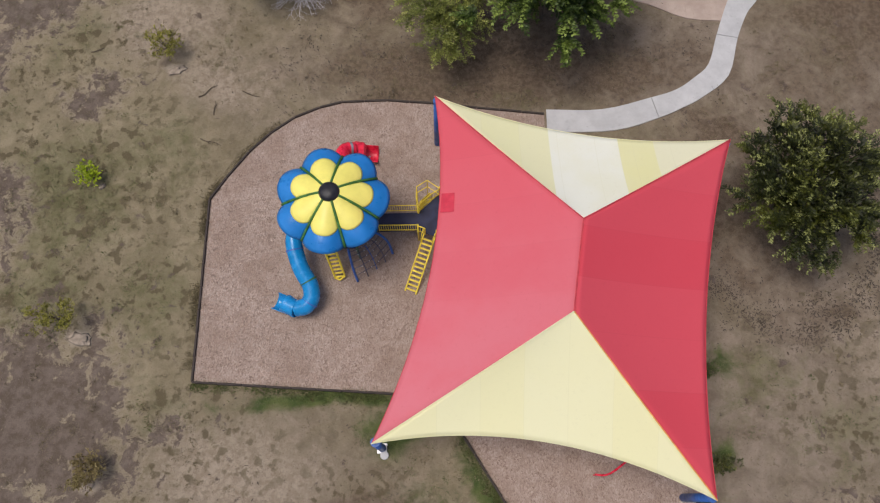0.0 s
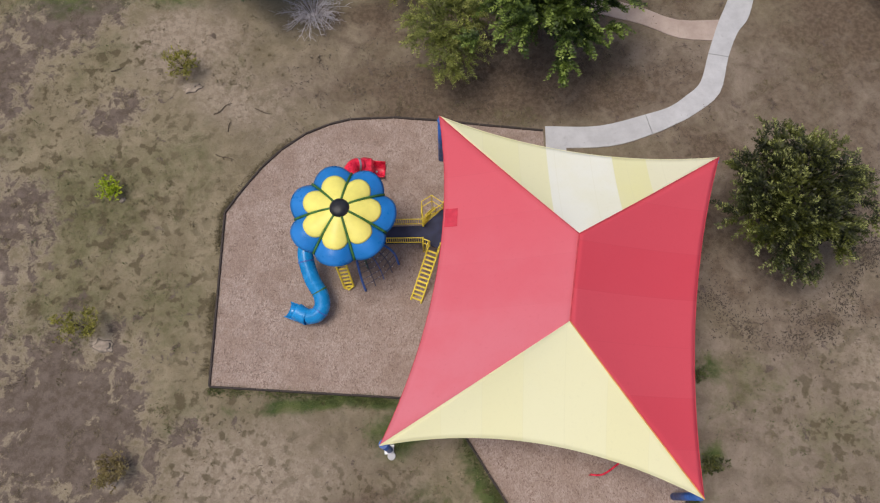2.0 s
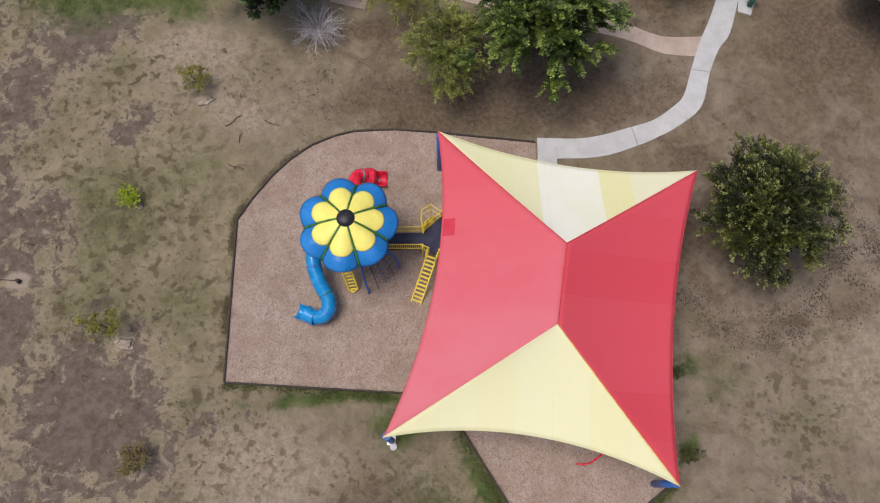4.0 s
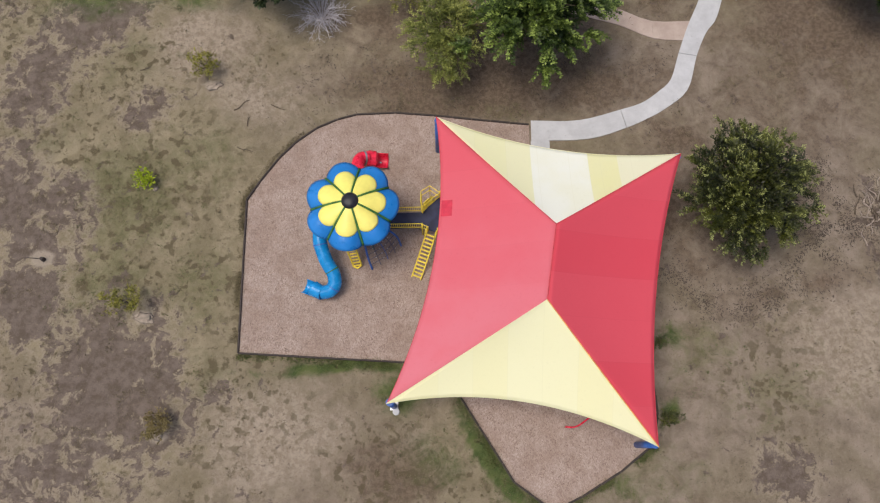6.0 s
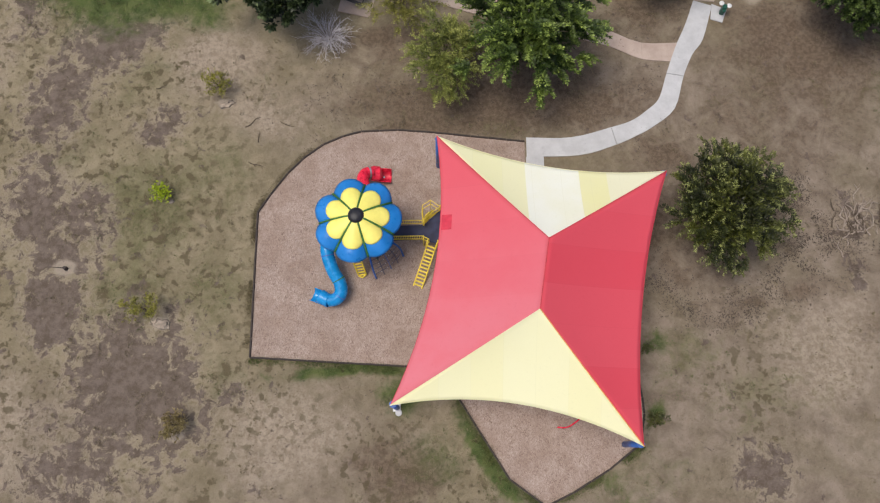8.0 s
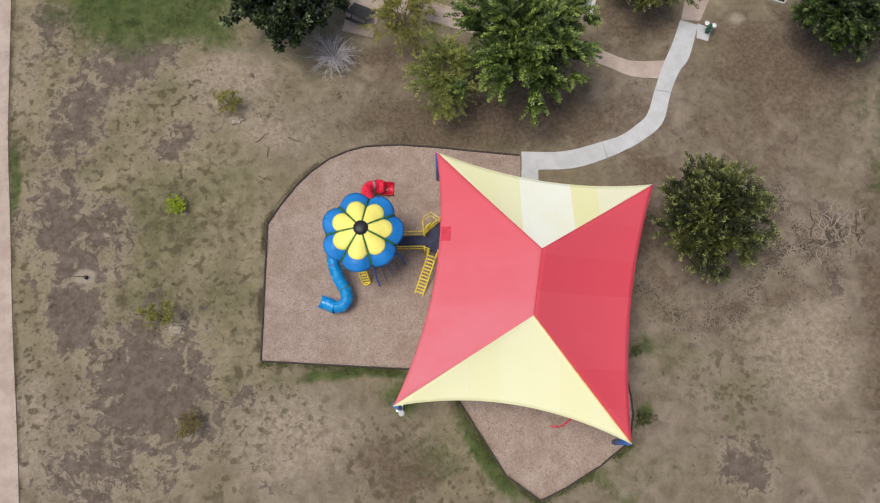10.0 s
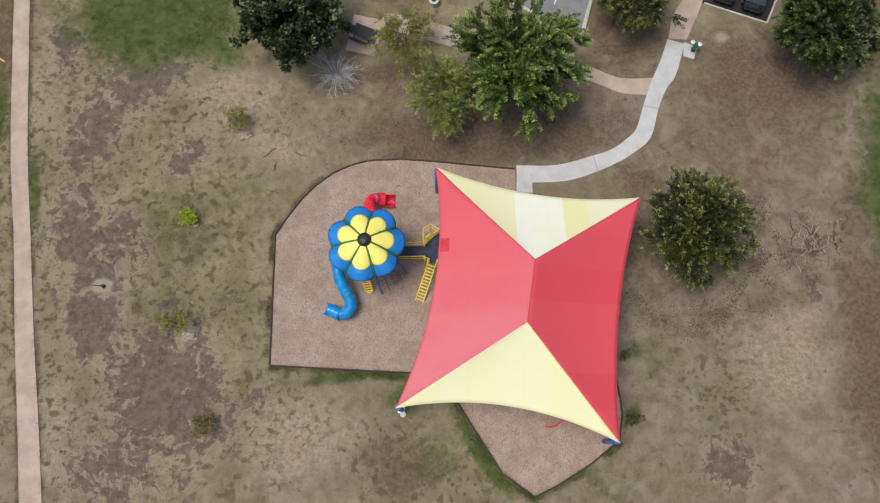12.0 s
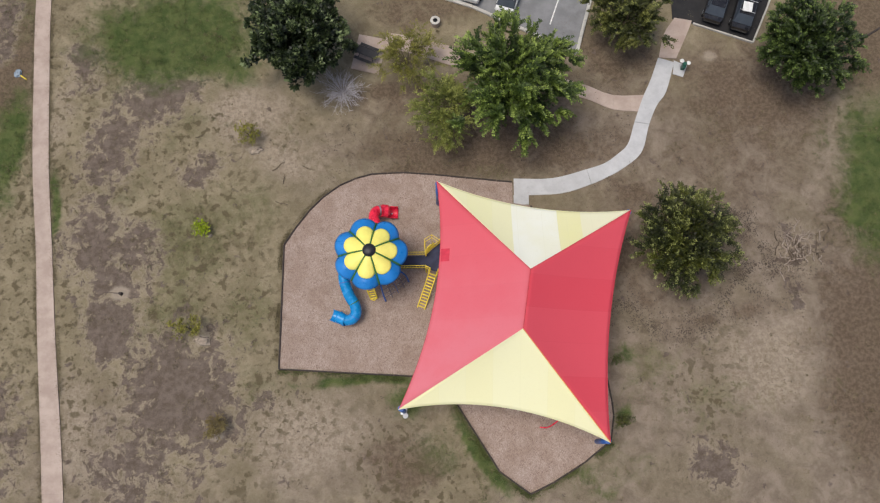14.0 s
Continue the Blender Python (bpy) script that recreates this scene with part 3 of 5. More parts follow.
path_slabs("pink_walk_west", [(17.3, 28.75), (14.5, 28.75), (12.4, 29.65), (11.45, 29.95), (7.5, 31.3), (2.0, 33.05), (-1.5, 34.2), (-4.9, 34.9)],
           [(16.9, 27.2), (14.5, 27.4), (12.6, 28.25), (11.2, 28.75), (7.0, 29.9), (1.8, 31.3), (-2.0, 32.6), (-5.2, 33.5)],
           PINK_PATH, "pinkish concrete path under the trees", steps=3, joint=0.004, thick=0.112)
path_slabs("trail", [(-38.5, 75), (-37.0, 48), (-36.33, 37.9), (-35.42, 30.0), (-34.41, 22.25), (-33.1, 14.96), (-32.04, 8.1), (-30.05, -3.66), (-28, -18), (-26, -40)],
           [(-37.1, 75), (-35.6, 48), (-34.97, 37.9), (-34.05, 30.0), (-33.04, 22.25), (-31.78, 14.95), (-30.62, 8.1), (-28.45, -3.66), (-26.4, -18), (-24.4, -40)],
           PINK_PATH, "long pinkish concrete park trail", steps=5, joint=0.003)
path_slabs("table_slab", [(-7.38, 34.75), (-8.02, 31.4)], [(-4.92, 34.2), (-5.6, 30.8)], PINK_PATH, "pale concrete slab under the picnic table", steps=2)


def lot(name, outline, material, label):
    return tagged(solid(name, slab(bmesh.new(), outline, -0.3, 0.0), material), label, "car park", kind="structure")


def kerb(name, line, label, wide=0.3):
    root = thing(name, label=label, category="kerb", kind="structure")
    for (x0, y0), (x1, y1) in zip(line, line[1:]):
        length, turn = math.hypot(x1 - x0, y1 - y0), math.degrees(math.atan2(y1 - y0, x1 - x0))
        count = max(1, round(length / 1.8))
        for i in range(count):
            s = (i + 0.5) / count
            ob = part("kerbstone", box(bmesh.new(), (0, 0, 0), (length / count - 0.015, wide, 0.4), bevel=0.03), KERB, root)
            ob.matrix_basis = pose(x0 + (x1 - x0) * s, y0 + (y1 - y0) * s, -0.06, 0, 0, turn)


lot("car_park_west", [(-6.0, 40.5), (2.6, 37.4), (11.6, 32.75), (12.95, 37.55), (20, 62), (-2, 68)], ASPHALT, "grey asphalt car park behind the trees")
kerb("kerb_west", [(-6.0, 40.5), (2.6, 37.4), (11.6, 32.75), (12.95, 37.55), (16.5, 49.9), (20, 62)], "pale concrete kerb of the car park")
lot("car_park_east", [(20.2, 36.1), (21.89, 35.65), (27.0, 33.75), (28.7, 37.3), (35, 52), (24, 56), (20.4, 43)], BLACK_TOP, "dark fresh asphalt car park")
kerb("kerb_east", [(21.95, 35.6), (27.0, 33.7), (28.7, 37.3), (35, 52)], "thin pale concrete kerb beside black asphalt", 0.15)
paint = thing("parking_line", label="worn white parking lines on the asphalt", category="road marking", kind="structure")
for x0, y0, x1, y1 in ((1.9, 38.6, 3.3, 42.8), (4.6, 37.2, 6.1, 41.6), (9.4, 35.6, 10.9, 40.0), (12.3, 38.4, 12.6, 39.4)):
    ob = part("line", box(bmesh.new(), (0, 0, 0), (math.hypot(x1 - x0, y1 - y0), 0.11, 0.012)), STRIPE, paint)
    ob.matrix_basis = pose((x0 + x1) / 2, (y0 + y1) / 2, 0.006, 0, 0, math.degrees(math.atan2(y1 - y0, x1 - x0)))
ob = part("timber", box(bmesh.new(), (0, 0, 0), (3.4, 0.16, 0.18), bevel=0.02), TIMBER, thing("landscape_timber", (37.5, 34.6, 0.02), "dark timber lying along the lot edge", "timber", turn=32))

# ---- the shade structure ----
NW, NE, SE, SW = Vector((-0.54, 19.13, 4.95)), Vector((14.07, 16.83, 4.74)), Vector((11.58, -0.08, 4.35)), Vector((-3.24, 2.23, 4.35))
RN, RS = Vector((6.09, 11.73, 7.09)), Vector((5.434, 7.504, 7.12))


PATCH_ROWS = [(12.85, -0.26, 0.38), (13.17, -0.24, 0.39), (13.49, -0.22, 0.41), (13.81, -0.20, 0.42)]


def bowed(a, b, pull, steps, drop=0.0):
    """A cable or seam from a to b that is drawn aside by pull and hangs by drop."""
    return [a.lerp(b, i / steps) + (pull + Vector((0, 0, -drop))) * 4 * (i / steps) * (1 - i / steps) for i in range(steps + 1)]


def patch(low, high, left, right, nu, nv, sag=0.0):
    """A cloth panel between four curved sides."""
    grid = []
    for j in range(nv + 1):
        v = j / nv
        row = []
        for i in range(nu + 1):
            u = i / nu
            p = low[i] * (1 - v) + high[i] * v + left[j] * (1 - u) + right[j] * u
            p = p - (low[0] * (1 - u) * (1 - v) + low[-1] * u * (1 - v) + high[0] * (1 - u) * v + high[-1] * u * v)
            row.append(p + Vector((0, 0, -sag * 16 * u * (1 - u) * v * (1 - v))))
        grid.append(row)
    return grid


def cloth(name, grid, material, parent, label):
    bm = bmesh.new()
    vs = [[bm.verts.new(p) for p in row] for row in grid]
    for a, b in zip(vs, vs[1:]):
        for i in range(len(a) - 1):
            bm.faces.new((a[i], a[i + 1], b[i + 1], b[i]))
    bmesh.ops.remove_doubles(bm, verts=bm.verts[:], dist=0.001)
    ob = part(name, bm, material, parent, label, True)
    thick = ob.modifiers.new("cloth", "SOLIDIFY")
    thick.thickness = 0.012
    return ob


def build_shade():
    root = thing("shade_structure", (0, 0, 0), "large red and pale yellow hip shade canopy on blue posts", "shade canopy")
    n = 24
    hip = {k: bowed(t, r, Vector((0, 0, 0)), n, 0.10) for k, t, r in (("nw", NW, RN), ("ne", NE, RN), ("se", SE, RS), ("sw", SW, RS))}
    ridge = bowed(RS, RN, Vector((0, 0, 0)), n, 0.05)
    edge = {
        "w": bowed(SW, NW, Vector((1.28, -0.15, 0.16)), n),
        "e": bowed(SE, NE, Vector((-0.84, 0.1, 0.12)), n),
        "n": bowed(NW, NE, Vector((-0.1, -1.0, 0.12)), n),
        "s": bowed(SW, SE, Vector((0.12, 1.25, 0.16)), n),
    }
    west = patch(edge["w"], ridge, hip["sw"], hip["nw"], n, n, 0.10)
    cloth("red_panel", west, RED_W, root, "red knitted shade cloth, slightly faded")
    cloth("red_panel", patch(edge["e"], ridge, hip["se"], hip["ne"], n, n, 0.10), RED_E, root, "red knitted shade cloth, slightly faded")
    cloth("yellow_panel", patch(edge["n"], [RN] * (n + 1), hip["nw"], hip["ne"], n, n, 0.10), YELLOW_N, root, "pale yellow cloth in unevenly faded widths")
    cloth("yellow_panel", patch(edge["s"], [RS] * (n + 1), hip["sw"], hip["se"], n, n, 0.10), YELLOW_S, root, "pale yellow shade cloth")
    up = Vector((0, 0, 0.012))
    for k in hip:
        part("hip_seam", sweep(bmesh.new(), [p + up for p in hip[k]], 0.028, 6), CORD if k == "se" else RED_HEM if k in ("nw", "ne") else YELLOW_S, root)
    part("ridge_seam", sweep(bmesh.new(), [p + up for p in ridge], 0.03, 6), RED_HEM, root)
    for k in edge:
        part("edge_hem", sweep(bmesh.new(), edge[k], 0.016, 6), RED_HEM if k in "we" else YELLOW_S, root)
    # sewn square on the west panel, laid on the cloth
    spots = [p for row in west for p in row]

    def lay(x, y):
        near = sorted(spots, key=lambda p: (p.x - x) ** 2 + (p.y - y) ** 2)[:6]
        share_of = [1 / (0.02 + (p.x - x) ** 2 + (p.y - y) ** 2) for p in near]
        return Vector((x, y, sum(p.z * w for p, w in zip(near, share_of)) / sum(share_of) + 0.035))

    bm = bmesh.new()
    vs = [[bm.verts.new(lay(x0 + (x1 - x0) * f / 3, y)) for f in range(4)] for y, x0, x1 in PATCH_ROWS]
    for a, b in zip(vs, vs[1:]):
        for i in range(3):
            bm.faces.new((a[i], a[i + 1], b[i + 1], b[i]))
    ob = part("sewn_patch", bm, RED_PATCH, root, "brighter red square sewn on the cloth")
    ob.modifiers.new("cloth", "SOLIDIFY").thickness = 0.01
    # frame: posts, rafters and the ridge beam under the cloth
    for tip, ridge_end in ((NW, RN), (NE, RN), (SE, RS), (SW, RS)):
        inward = (ridge_end - tip).normalized()
        foot = Vector((tip.x + 0.16 * inward.x, tip.y + 0.16 * inward.y, 0))
        top = Vector((foot.x, foot.y, tip.z - 0.34))
        post = part("post", rod(bmesh.new(), foot, top, 0.19, 18), STEEL_BLUE, root, "blue painted steel post", True)
        bm = box(bmesh.new(), (foot.x, foot.y, -0.02), (0.5, 0.5, 0.06), bevel=0.01)
        part("base_plate", bm, STEEL if tip is SW else STEEL_BLUE, post)
        part("corner_cap", rod(bmesh.new(), top, top + Vector((0, 0, 0.1)), 0.21, 14), STEEL_BLUE, post)
        part("turnbuckle", rod(bmesh.new(), top + Vector((0, 0, 0.05)), tip, 0.03, 6), STEEL, post, "bright steel tensioner")
        part("rafter", sweep(bmesh.new(), [p - Vector((0, 0, 0.24)) for p in bowed(top + Vector((0, 0, 0.2)), ridge_end, Vector((0, 0, 0)), 8, 0.05)], 0.07, 8), STEEL_BLUE, root)
    part("ridge_beam", rod(bmesh.new(), RS - Vector((0, 0, 0.24)), RN - Vector((0, 0, 0.24)), 0.07, 8), STEEL_BLUE, root)


build_shade()
bm = rod(bmesh.new(), (-2.98, 1.98, -0.2), (-2.98, 1.98, 0.08), 0.24, 20, 0.20)
tagged(solid("post_footing", bm, CONCRETE), "whitish concrete footing beside a blue post", "footing")

# ---- the play structure with its flower roof ----
HUB = Vector((-5.43, 13.47, 0))
DECK = 1.5


def roof_point(k, phi, s, proud=0.0, lobe=1.0):
    """A point of petal k: phi from -1 to 1 across it, s from the hub to the rim."""
    a = radians(29.5 + 51.43 * (k + 0.5)) + phi * radians(25.4)
    reach = 2.38 + 0.38 * (1 - abs(phi) ** 2.2)
    r = 0.38 + (reach - 0.38) * s * lobe
    q = r / 2.7
    puff = 0.72 * (1 - phi * phi) * min(1.05, q) ** 2.2
    z = 5.98 - 1.48 * q ** 1.6 + puff - 0.12 * max(0, q - 0.86) / 0.14 * (1 - 0.35 * abs(phi))
    return HUB + Vector((r * math.cos(a), r * math.sin(a), z + proud))


def build_petal(k, root):
    bm = bmesh.new()
    nu, nv = 14, 16
    rows = [[bm.verts.new(roof_point(k, -1 + 2 * i / nu, j / nv)) for i in range(nu + 1)] for j in range(nv + 1)]
    for a, b in zip(rows, rows[1:]):
        for i in range(nu):
            bm.faces.new((a[i], a[i + 1], b[i + 1], b[i]))
    petal = part("petal", bm, BLUE, root, "domed blue plastic roof petal", True)
    shell = petal.modifiers.new("shell", "SOLIDIFY")
    shell.thickness, shell.offset = 0.03, 0.0
    bm = bmesh.new()
    rows = []
    for j in range(nv + 1):
        row = []
        for i in range(nu + 1):
            phi = 0.97 * (-1 + 2 * i / nu)
            reach = 0.69 * (1 - 0.15 * abs(phi) ** 3)
            edge_soft = min(1, 6 * (1 - j / nv), 6 * (1 - abs(phi) / 0.95) + 0.15)
            row.append(bm.verts.new(roof_point(k, phi, 0.02 + (reach - 0.02) * j / nv, 0.030 + 0.05 * edge_soft)))
        rows.append(row)
    for a, b in zip(rows, rows[1:]):
        for i in range(nu):
            bm.faces.new((a[i], a[i + 1], b[i + 1], b[i]))
    inner = part("inner_petal", bm, YELLOW, petal, "raised yellow inner petal", True)
    shell = inner.modifiers.new("shell", "SOLIDIFY")
    shell.thickness, shell.offset = 0.02, 0.0


def rail(root, a, b, low, high, gap=0.115):
    """A guard rail from a to b with upright bars."""
    a, b = Vector(a), Vector(b)
    bm = bmesh.new()
    for z in (low + 0.08, high):
        rod(bm, (a.x, a.y, z), (b.x, b.y, z), 0.028)
    for p in (a, b):
        rod(bm, (p.x, p.y, low - 0.05), (p.x, p.y, high), 0.03)
    guard = part("guard_rail", bm, YELLOW_RAIL, root, "yellow powder-coated guard rail")
    count = int((b - a).length / gap)
    bar = None
    for i in range(1, count):
        p = a.lerp(b, i / count)
        if bar is None:
            bar = rod(bmesh.new(), (0, 0, low + 0.08), (0, 0, high), 0.016, 6)
            first = part("bar", bar, YELLOW_RAIL, guard)
            first.matrix_basis = Matrix.Translation((p.x, p.y, 0))
        else:
            share("bar", first.data, guard, Matrix.Translation((p.x, p.y, 0)))


def build_play():
    root = thing("play_structure", (0, 0, 0), "play structure with blue and yellow flower roof, slides and bridge", "playground")
    for k in range(7):
        build_petal(k, root)
        line = []
        for j in range(13):
            p = roof_point(k, -1, 0.02 + 1.0 * j / 12, 0.09)
            line.append(p)
        part("roof_rib", sweep(bmesh.new(), line, 0.062, 8), GREEN_RIB, root, "green painted roof rib", True)
    bm = bmesh.new()
    bmesh.ops.create_uvsphere(bm, u_segments=28, v_segments=12, radius=1, matrix=Matrix.Translation(HUB + Vector((0, 0, 5.98))) @ Matrix.Diagonal((0.5, 0.5, 0.24, 1)))
    part("hub", bm, BLACK, root, "black domed roof hub", True)
    # tower deck and posts
    hexagon = [(HUB.x + 1.72 * math.cos(radians(60 * i)), HUB.y + 0.25 + 1.72 * math.sin(radians(60 * i))) for i in range(6)]
    part("tower_deck", slab(bmesh.new(), hexagon, DECK - 0.06, DECK), NAVY, root, "navy coated steel deck")
    for x, y in hexagon:
        part("post", rod(bmesh.new(), (x, y, -0.1), (x, y, 5.05), 0.06, 14), GREEN_RIB, root, "green painted post", True)
    # bridge and the second deck
    part("bridge_deck", box(bmesh.new(), (-2.42, 13.68, DECK - 0.03), (2.2, 1.02, 0.06), 2, 0.01), NAVY, root, "navy coated bridge deck")
    outline = [(-1.42, 13.18), (-0.4, 12.85), (1.0, 13.0), (1.0, 15.6), (-0.25, 15.35), (-1.42, 14.2)]
    part("side_deck", slab(bmesh.new(), outline, DECK - 0.06, DECK + 0.004), NAVY, root, "navy coated side deck")
    for x, y in ((-1.42, 13.2), (-1.42, 14.2), (-0.3, 15.3), (0.95, 15.5), (0.95, 13.1), (-0.45, 12.9)):
        part("post", rod(bmesh.new(), (x, y, -0.1), (x, y, DECK + 0.85), 0.055, 12), YELLOW_RAIL, root, "yellow painted post", True)
    rail(root, (-3.35, 14.27, 0), (-1.44, 14.30, 0), DECK, DECK + 0.80)
    rail(root, (-3.42, 13.20, 0), (-1.44, 13.22, 0), DECK, DECK + 0.80)
    rail(root, (-1.42, 13.18, 0), (-1.05, 13.02, 0), DECK, DECK + 0.80)
    # half-round yellow cage on the north-west side of the deck
    cage = [(-1.40, 14.32), (-1.52, 14.72), (-1.50, 15.30), (-0.96, 15.66), (-0.34, 15.22)]
    for (x0, y0), (x1, y1) in zip(cage, cage[1:]):
        bm = bmesh.new()
        for z in (DECK + 0.9, DECK + 0.1):
            rod(bm, (x0, y0, z), (x1, y1, z), 0.026)
        rod(bm, (x1, y1, -0.1), (x1, y1, DECK + 0.9), 0.026)
        part("cage_side", bm, YELLOW_RAIL, root, "yellow tubular climbing cage")
    for i in range(5):
        z = 0.25 + 0.27 * i
        s = 0.1 + i * 0.12
        part("rung", rod(bmesh.new(), (-1.52 + s * 0.2, 14.78 + s * 0.1, z), (-0.60 + s * 0.3, 15.42 - s * 0.4, z), 0.024), YELLOW_RAIL, root)
    for x0, y0, x1, y1 in ((-1.40, 14.32, -0.75, 14.95), (-0.75, 14.95, -0.34, 15.22)):
        rail(root, (x0, y0, 0), (x1, y1, 0), DECK, DECK + 0.75)
    part("cage_panel", box(bmesh.new(), (-1.02, 14.92, DECK + 0.32), (0.62, 0.03, 0.5), 44, 0.01), YELLOW_RAIL, root, "small yellow panel in the cage")
    for i in range(4):
        part("cage_step", box(bmesh.new(), (-1.32 + 0.05 * i, 14.78 + 0.09 * i, 0.45 + 0.25 * i), (0.42, 0.16, 0.04), 44, 0.01), YELLOW_RAIL, root)
    # stairs down from the deck
    top, foot = Vector((-0.83, 12.92, DECK)), Vector((-1.84, 10.26, 0.05))
    along = foot - top
    side = Vector((along.y, -along.x, 0)).normalized() * 0.30
    part("stair_side", sweep(bmesh.new(), [top + side + Vector((0, 0, .03)), foot + side], 0.045, 6), YELLOW_RAIL, root, "yellow stair side")
    part("stair_side", sweep(bmesh.new(), [top - side + Vector((0, 0, .03)), foot - side], 0.045, 6), YELLOW_RAIL, root)
    turn = math.degrees(math.atan2(side.y, side.x))
    for i in range(1, 13):
        p = top + along * (i / 12.6)
        part("tread", box(bmesh.new(), (p.x, p.y, p.z), (0.58, 0.10, 0.035), turn, 0.008), YELLOW_RAIL, root)
    for s in (-1, 1):
        q = side * s * 1.06
        line = glide([top + q + Vector((0, 0, 0.0)), top + q + Vector((0.02, 0.02, 0.62)), top + q + along * 0.10 + Vector((0, 0, 0.66)), top + q + along * 0.16 + Vector((0, 0, 0.05))], 6)
        part("handrail", sweep(bmesh.new(), line, 0.026, 6), YELLOW_RAIL, root)
    # blue tube slide
    line = glide([(-7.35, 13.6, 2.02), (-7.75, 12.75, 1.95), (-7.72, 12.04, 1.78), (-7.38, 11.08, 1.46), (-6.95, 10.36, 1.18), (-6.86, 9.75, 0.98), (-7.16, 9.32, 0.82), (-7.70, 9.22, 0.68)], 8)
    slide = part("tube_slide", sweep(bmesh.new(), line, 0.43, 20, wall=0.03), SLIDE_BLUE, root, "bright blue plastic tube slide", True)
    for i in (16, 30, 44):
        part("slide_collar", sweep(bmesh.new(), [line[i - 1].lerp(line[i], 0.7), line[i], line[i].lerp(line[min(i + 1, len(line) - 1)], 0.3)], 0.465, 20, wall=0.05), GREEN_RIB if i == 30 else STEEL_BLUE, slide, "bolted joint ring")
    part("slide_hood", sweep(bmesh.new(), glide([(-7.64, 9.20, 0.70), (-7.98, 9.36, 0.64), (-8.26, 9.54, 0.60)], 4), lambda s: 0.44 + 0.04 * s, 18, -20, 200, wall=0.03), SLIDE_BLUE, slide, "wider slide exit", True)
    part("slide_exit", sweep(bmesh.new(), glide([(-7.64, 9.20, 0.64), (-8.1, 9.42, 0.54), (-8.5, 9.58, 0.48), (-8.86, 9.72, 0.46)], 4), 0.46, 14, 180, 360, wall=0.04), SLIDE_BLUE, slide, "open slide exit chute", True)
    part("slide_leg", rod(bmesh.new(), (-7.0, 10.4, -0.1), (-7.0, 10.4, 0.85), 0.045, 10), STEEL, slide)
    part("slide_leg", rod(bmesh.new(), (-8.45, 9.56, -0.1), (-8.45, 9.56, 0.12), 0.06, 10), STEEL, slide)
    # red tube slide
    line = glide([(-5.20, 15.45, 1.72), (-5.30, 16.45, 1.62), (-5.60, 17.40, 1.40), (-5.43, 17.97, 1.18), (-5.00, 18.13, 0.98)], 8)
    red = part("tube_slide", sweep(bmesh.new(), line, 0.42, 20, wall=0.03), RED, root, "red plastic tube slide", True)
    part("slide_collar", sweep(bmesh.new(), [line[27], line[28], line[29]], 0.455, 20, wall=0.05), STEEL, red, "pale joint ring")
    part("slide_hood", box(bmesh.new(), (-4.77, 18.12, 0.86), (0.78, 0.98, 0.62), 0, 0.16, 0, 14), RED, red, "squared red slide hood")
    part("slide_exit", sweep(bmesh.new(), glide([(-5.05, 18.12, 0.90), (-4.60, 18.13, 0.66), (-4.15, 18.12, 0.54), (-3.73, 18.11, 0.52)], 4), 0.50, 14, 180, 360, wall=0.04), RED, red, "open red exit chute", True)
    part("slide_leg", rod(bmesh.new(), (-4.25, 18.12, -0.10), (-4.25, 18.12, 0.14), 0.06, 10), STEEL, red)
    # yellow step ladder under the roof edge
    p0, p1 = Vector((-5.92, 12.0, DECK)), Vector((-5.56, 11.02, 0.1))
    pod = part("step_climber", sweep(bmesh.new(), [p0 + Vector((-0.27, -0.05, .1)), p1 + Vector((-0.25, -0.02, .12)), p1 + Vector((0, -0.12, .1)), p1 + Vector((0.25, 0.08, .12)), p0 + Vector((0.27, 0.08, .1))], 0.055, 8), YELLOW_RAIL, root, "yellow stepped climber")
    for i in range(7):
        p = p0.lerp(p1, (i + 0.5) / 7)
        part("tread", box(bmesh.new(), p, (0.48, 0.10, 0.04), 10, 0.01), YELLOW_RAIL, pod)
    # blue arched net climber
    arcs = [glide([(-4.95, 12.0, 2.1), (-4.86, 11.62, 1.9), (-4.76, 11.2, 1.1), (-4.63, 10.87, -0.05)], 6), glide([(-3.75, 12.95, 2.0), (-3.35, 12.80, 1.95), (-2.98, 12.62, 1.3), (-2.82, 12.44, -0.05)], 6)]
    arch = part("climber_arch", sweep(bmesh.new(), arcs[0], 0.065, 10), STEEL_BLUE, root, "blue arched climber pipe", True)
    part("climber_arch", sweep(bmesh.new(), arcs[1], 0.065, 10), STEEL_BLUE, root, "blue arched climber pipe", True)
    mid = [a.lerp(b, 0.5) + Vector((0.12, -0.15, 0)) for a, b in zip(*arcs)]
    for i in range(3, len(mid), 3):
        part("chain", sweep(bmesh.new(), [arcs[0][i], arcs[0][i].lerp(mid[i], .5) - Vector((0, 0, .05)), mid[i], mid[i].lerp(arcs[1][i], .5) - Vector((0, 0, .05)), arcs[1][i]], 0.016, 5), CHAIN, root)
    knot = None
    for i in range(3, len(mid), 3):
        for f in (0.2, 0.4, 0.6, 0.8):
            p = arcs[0][i].lerp(arcs[1][i], f) + Vector((0.1, -0.12, 0.0))
            if knot is None:
                bm = bmesh.new()
                bmesh.ops.create_icosphere(bm, subdivisions=1, radius=0.03)
                knot = part("net_joint", bm, WHITE, root, "pale plastic joint of the net")
                knot.matrix_basis = Matrix.Translation(p)
            else:
                share("net_joint", knot.data, root, Matrix.Translation(p))
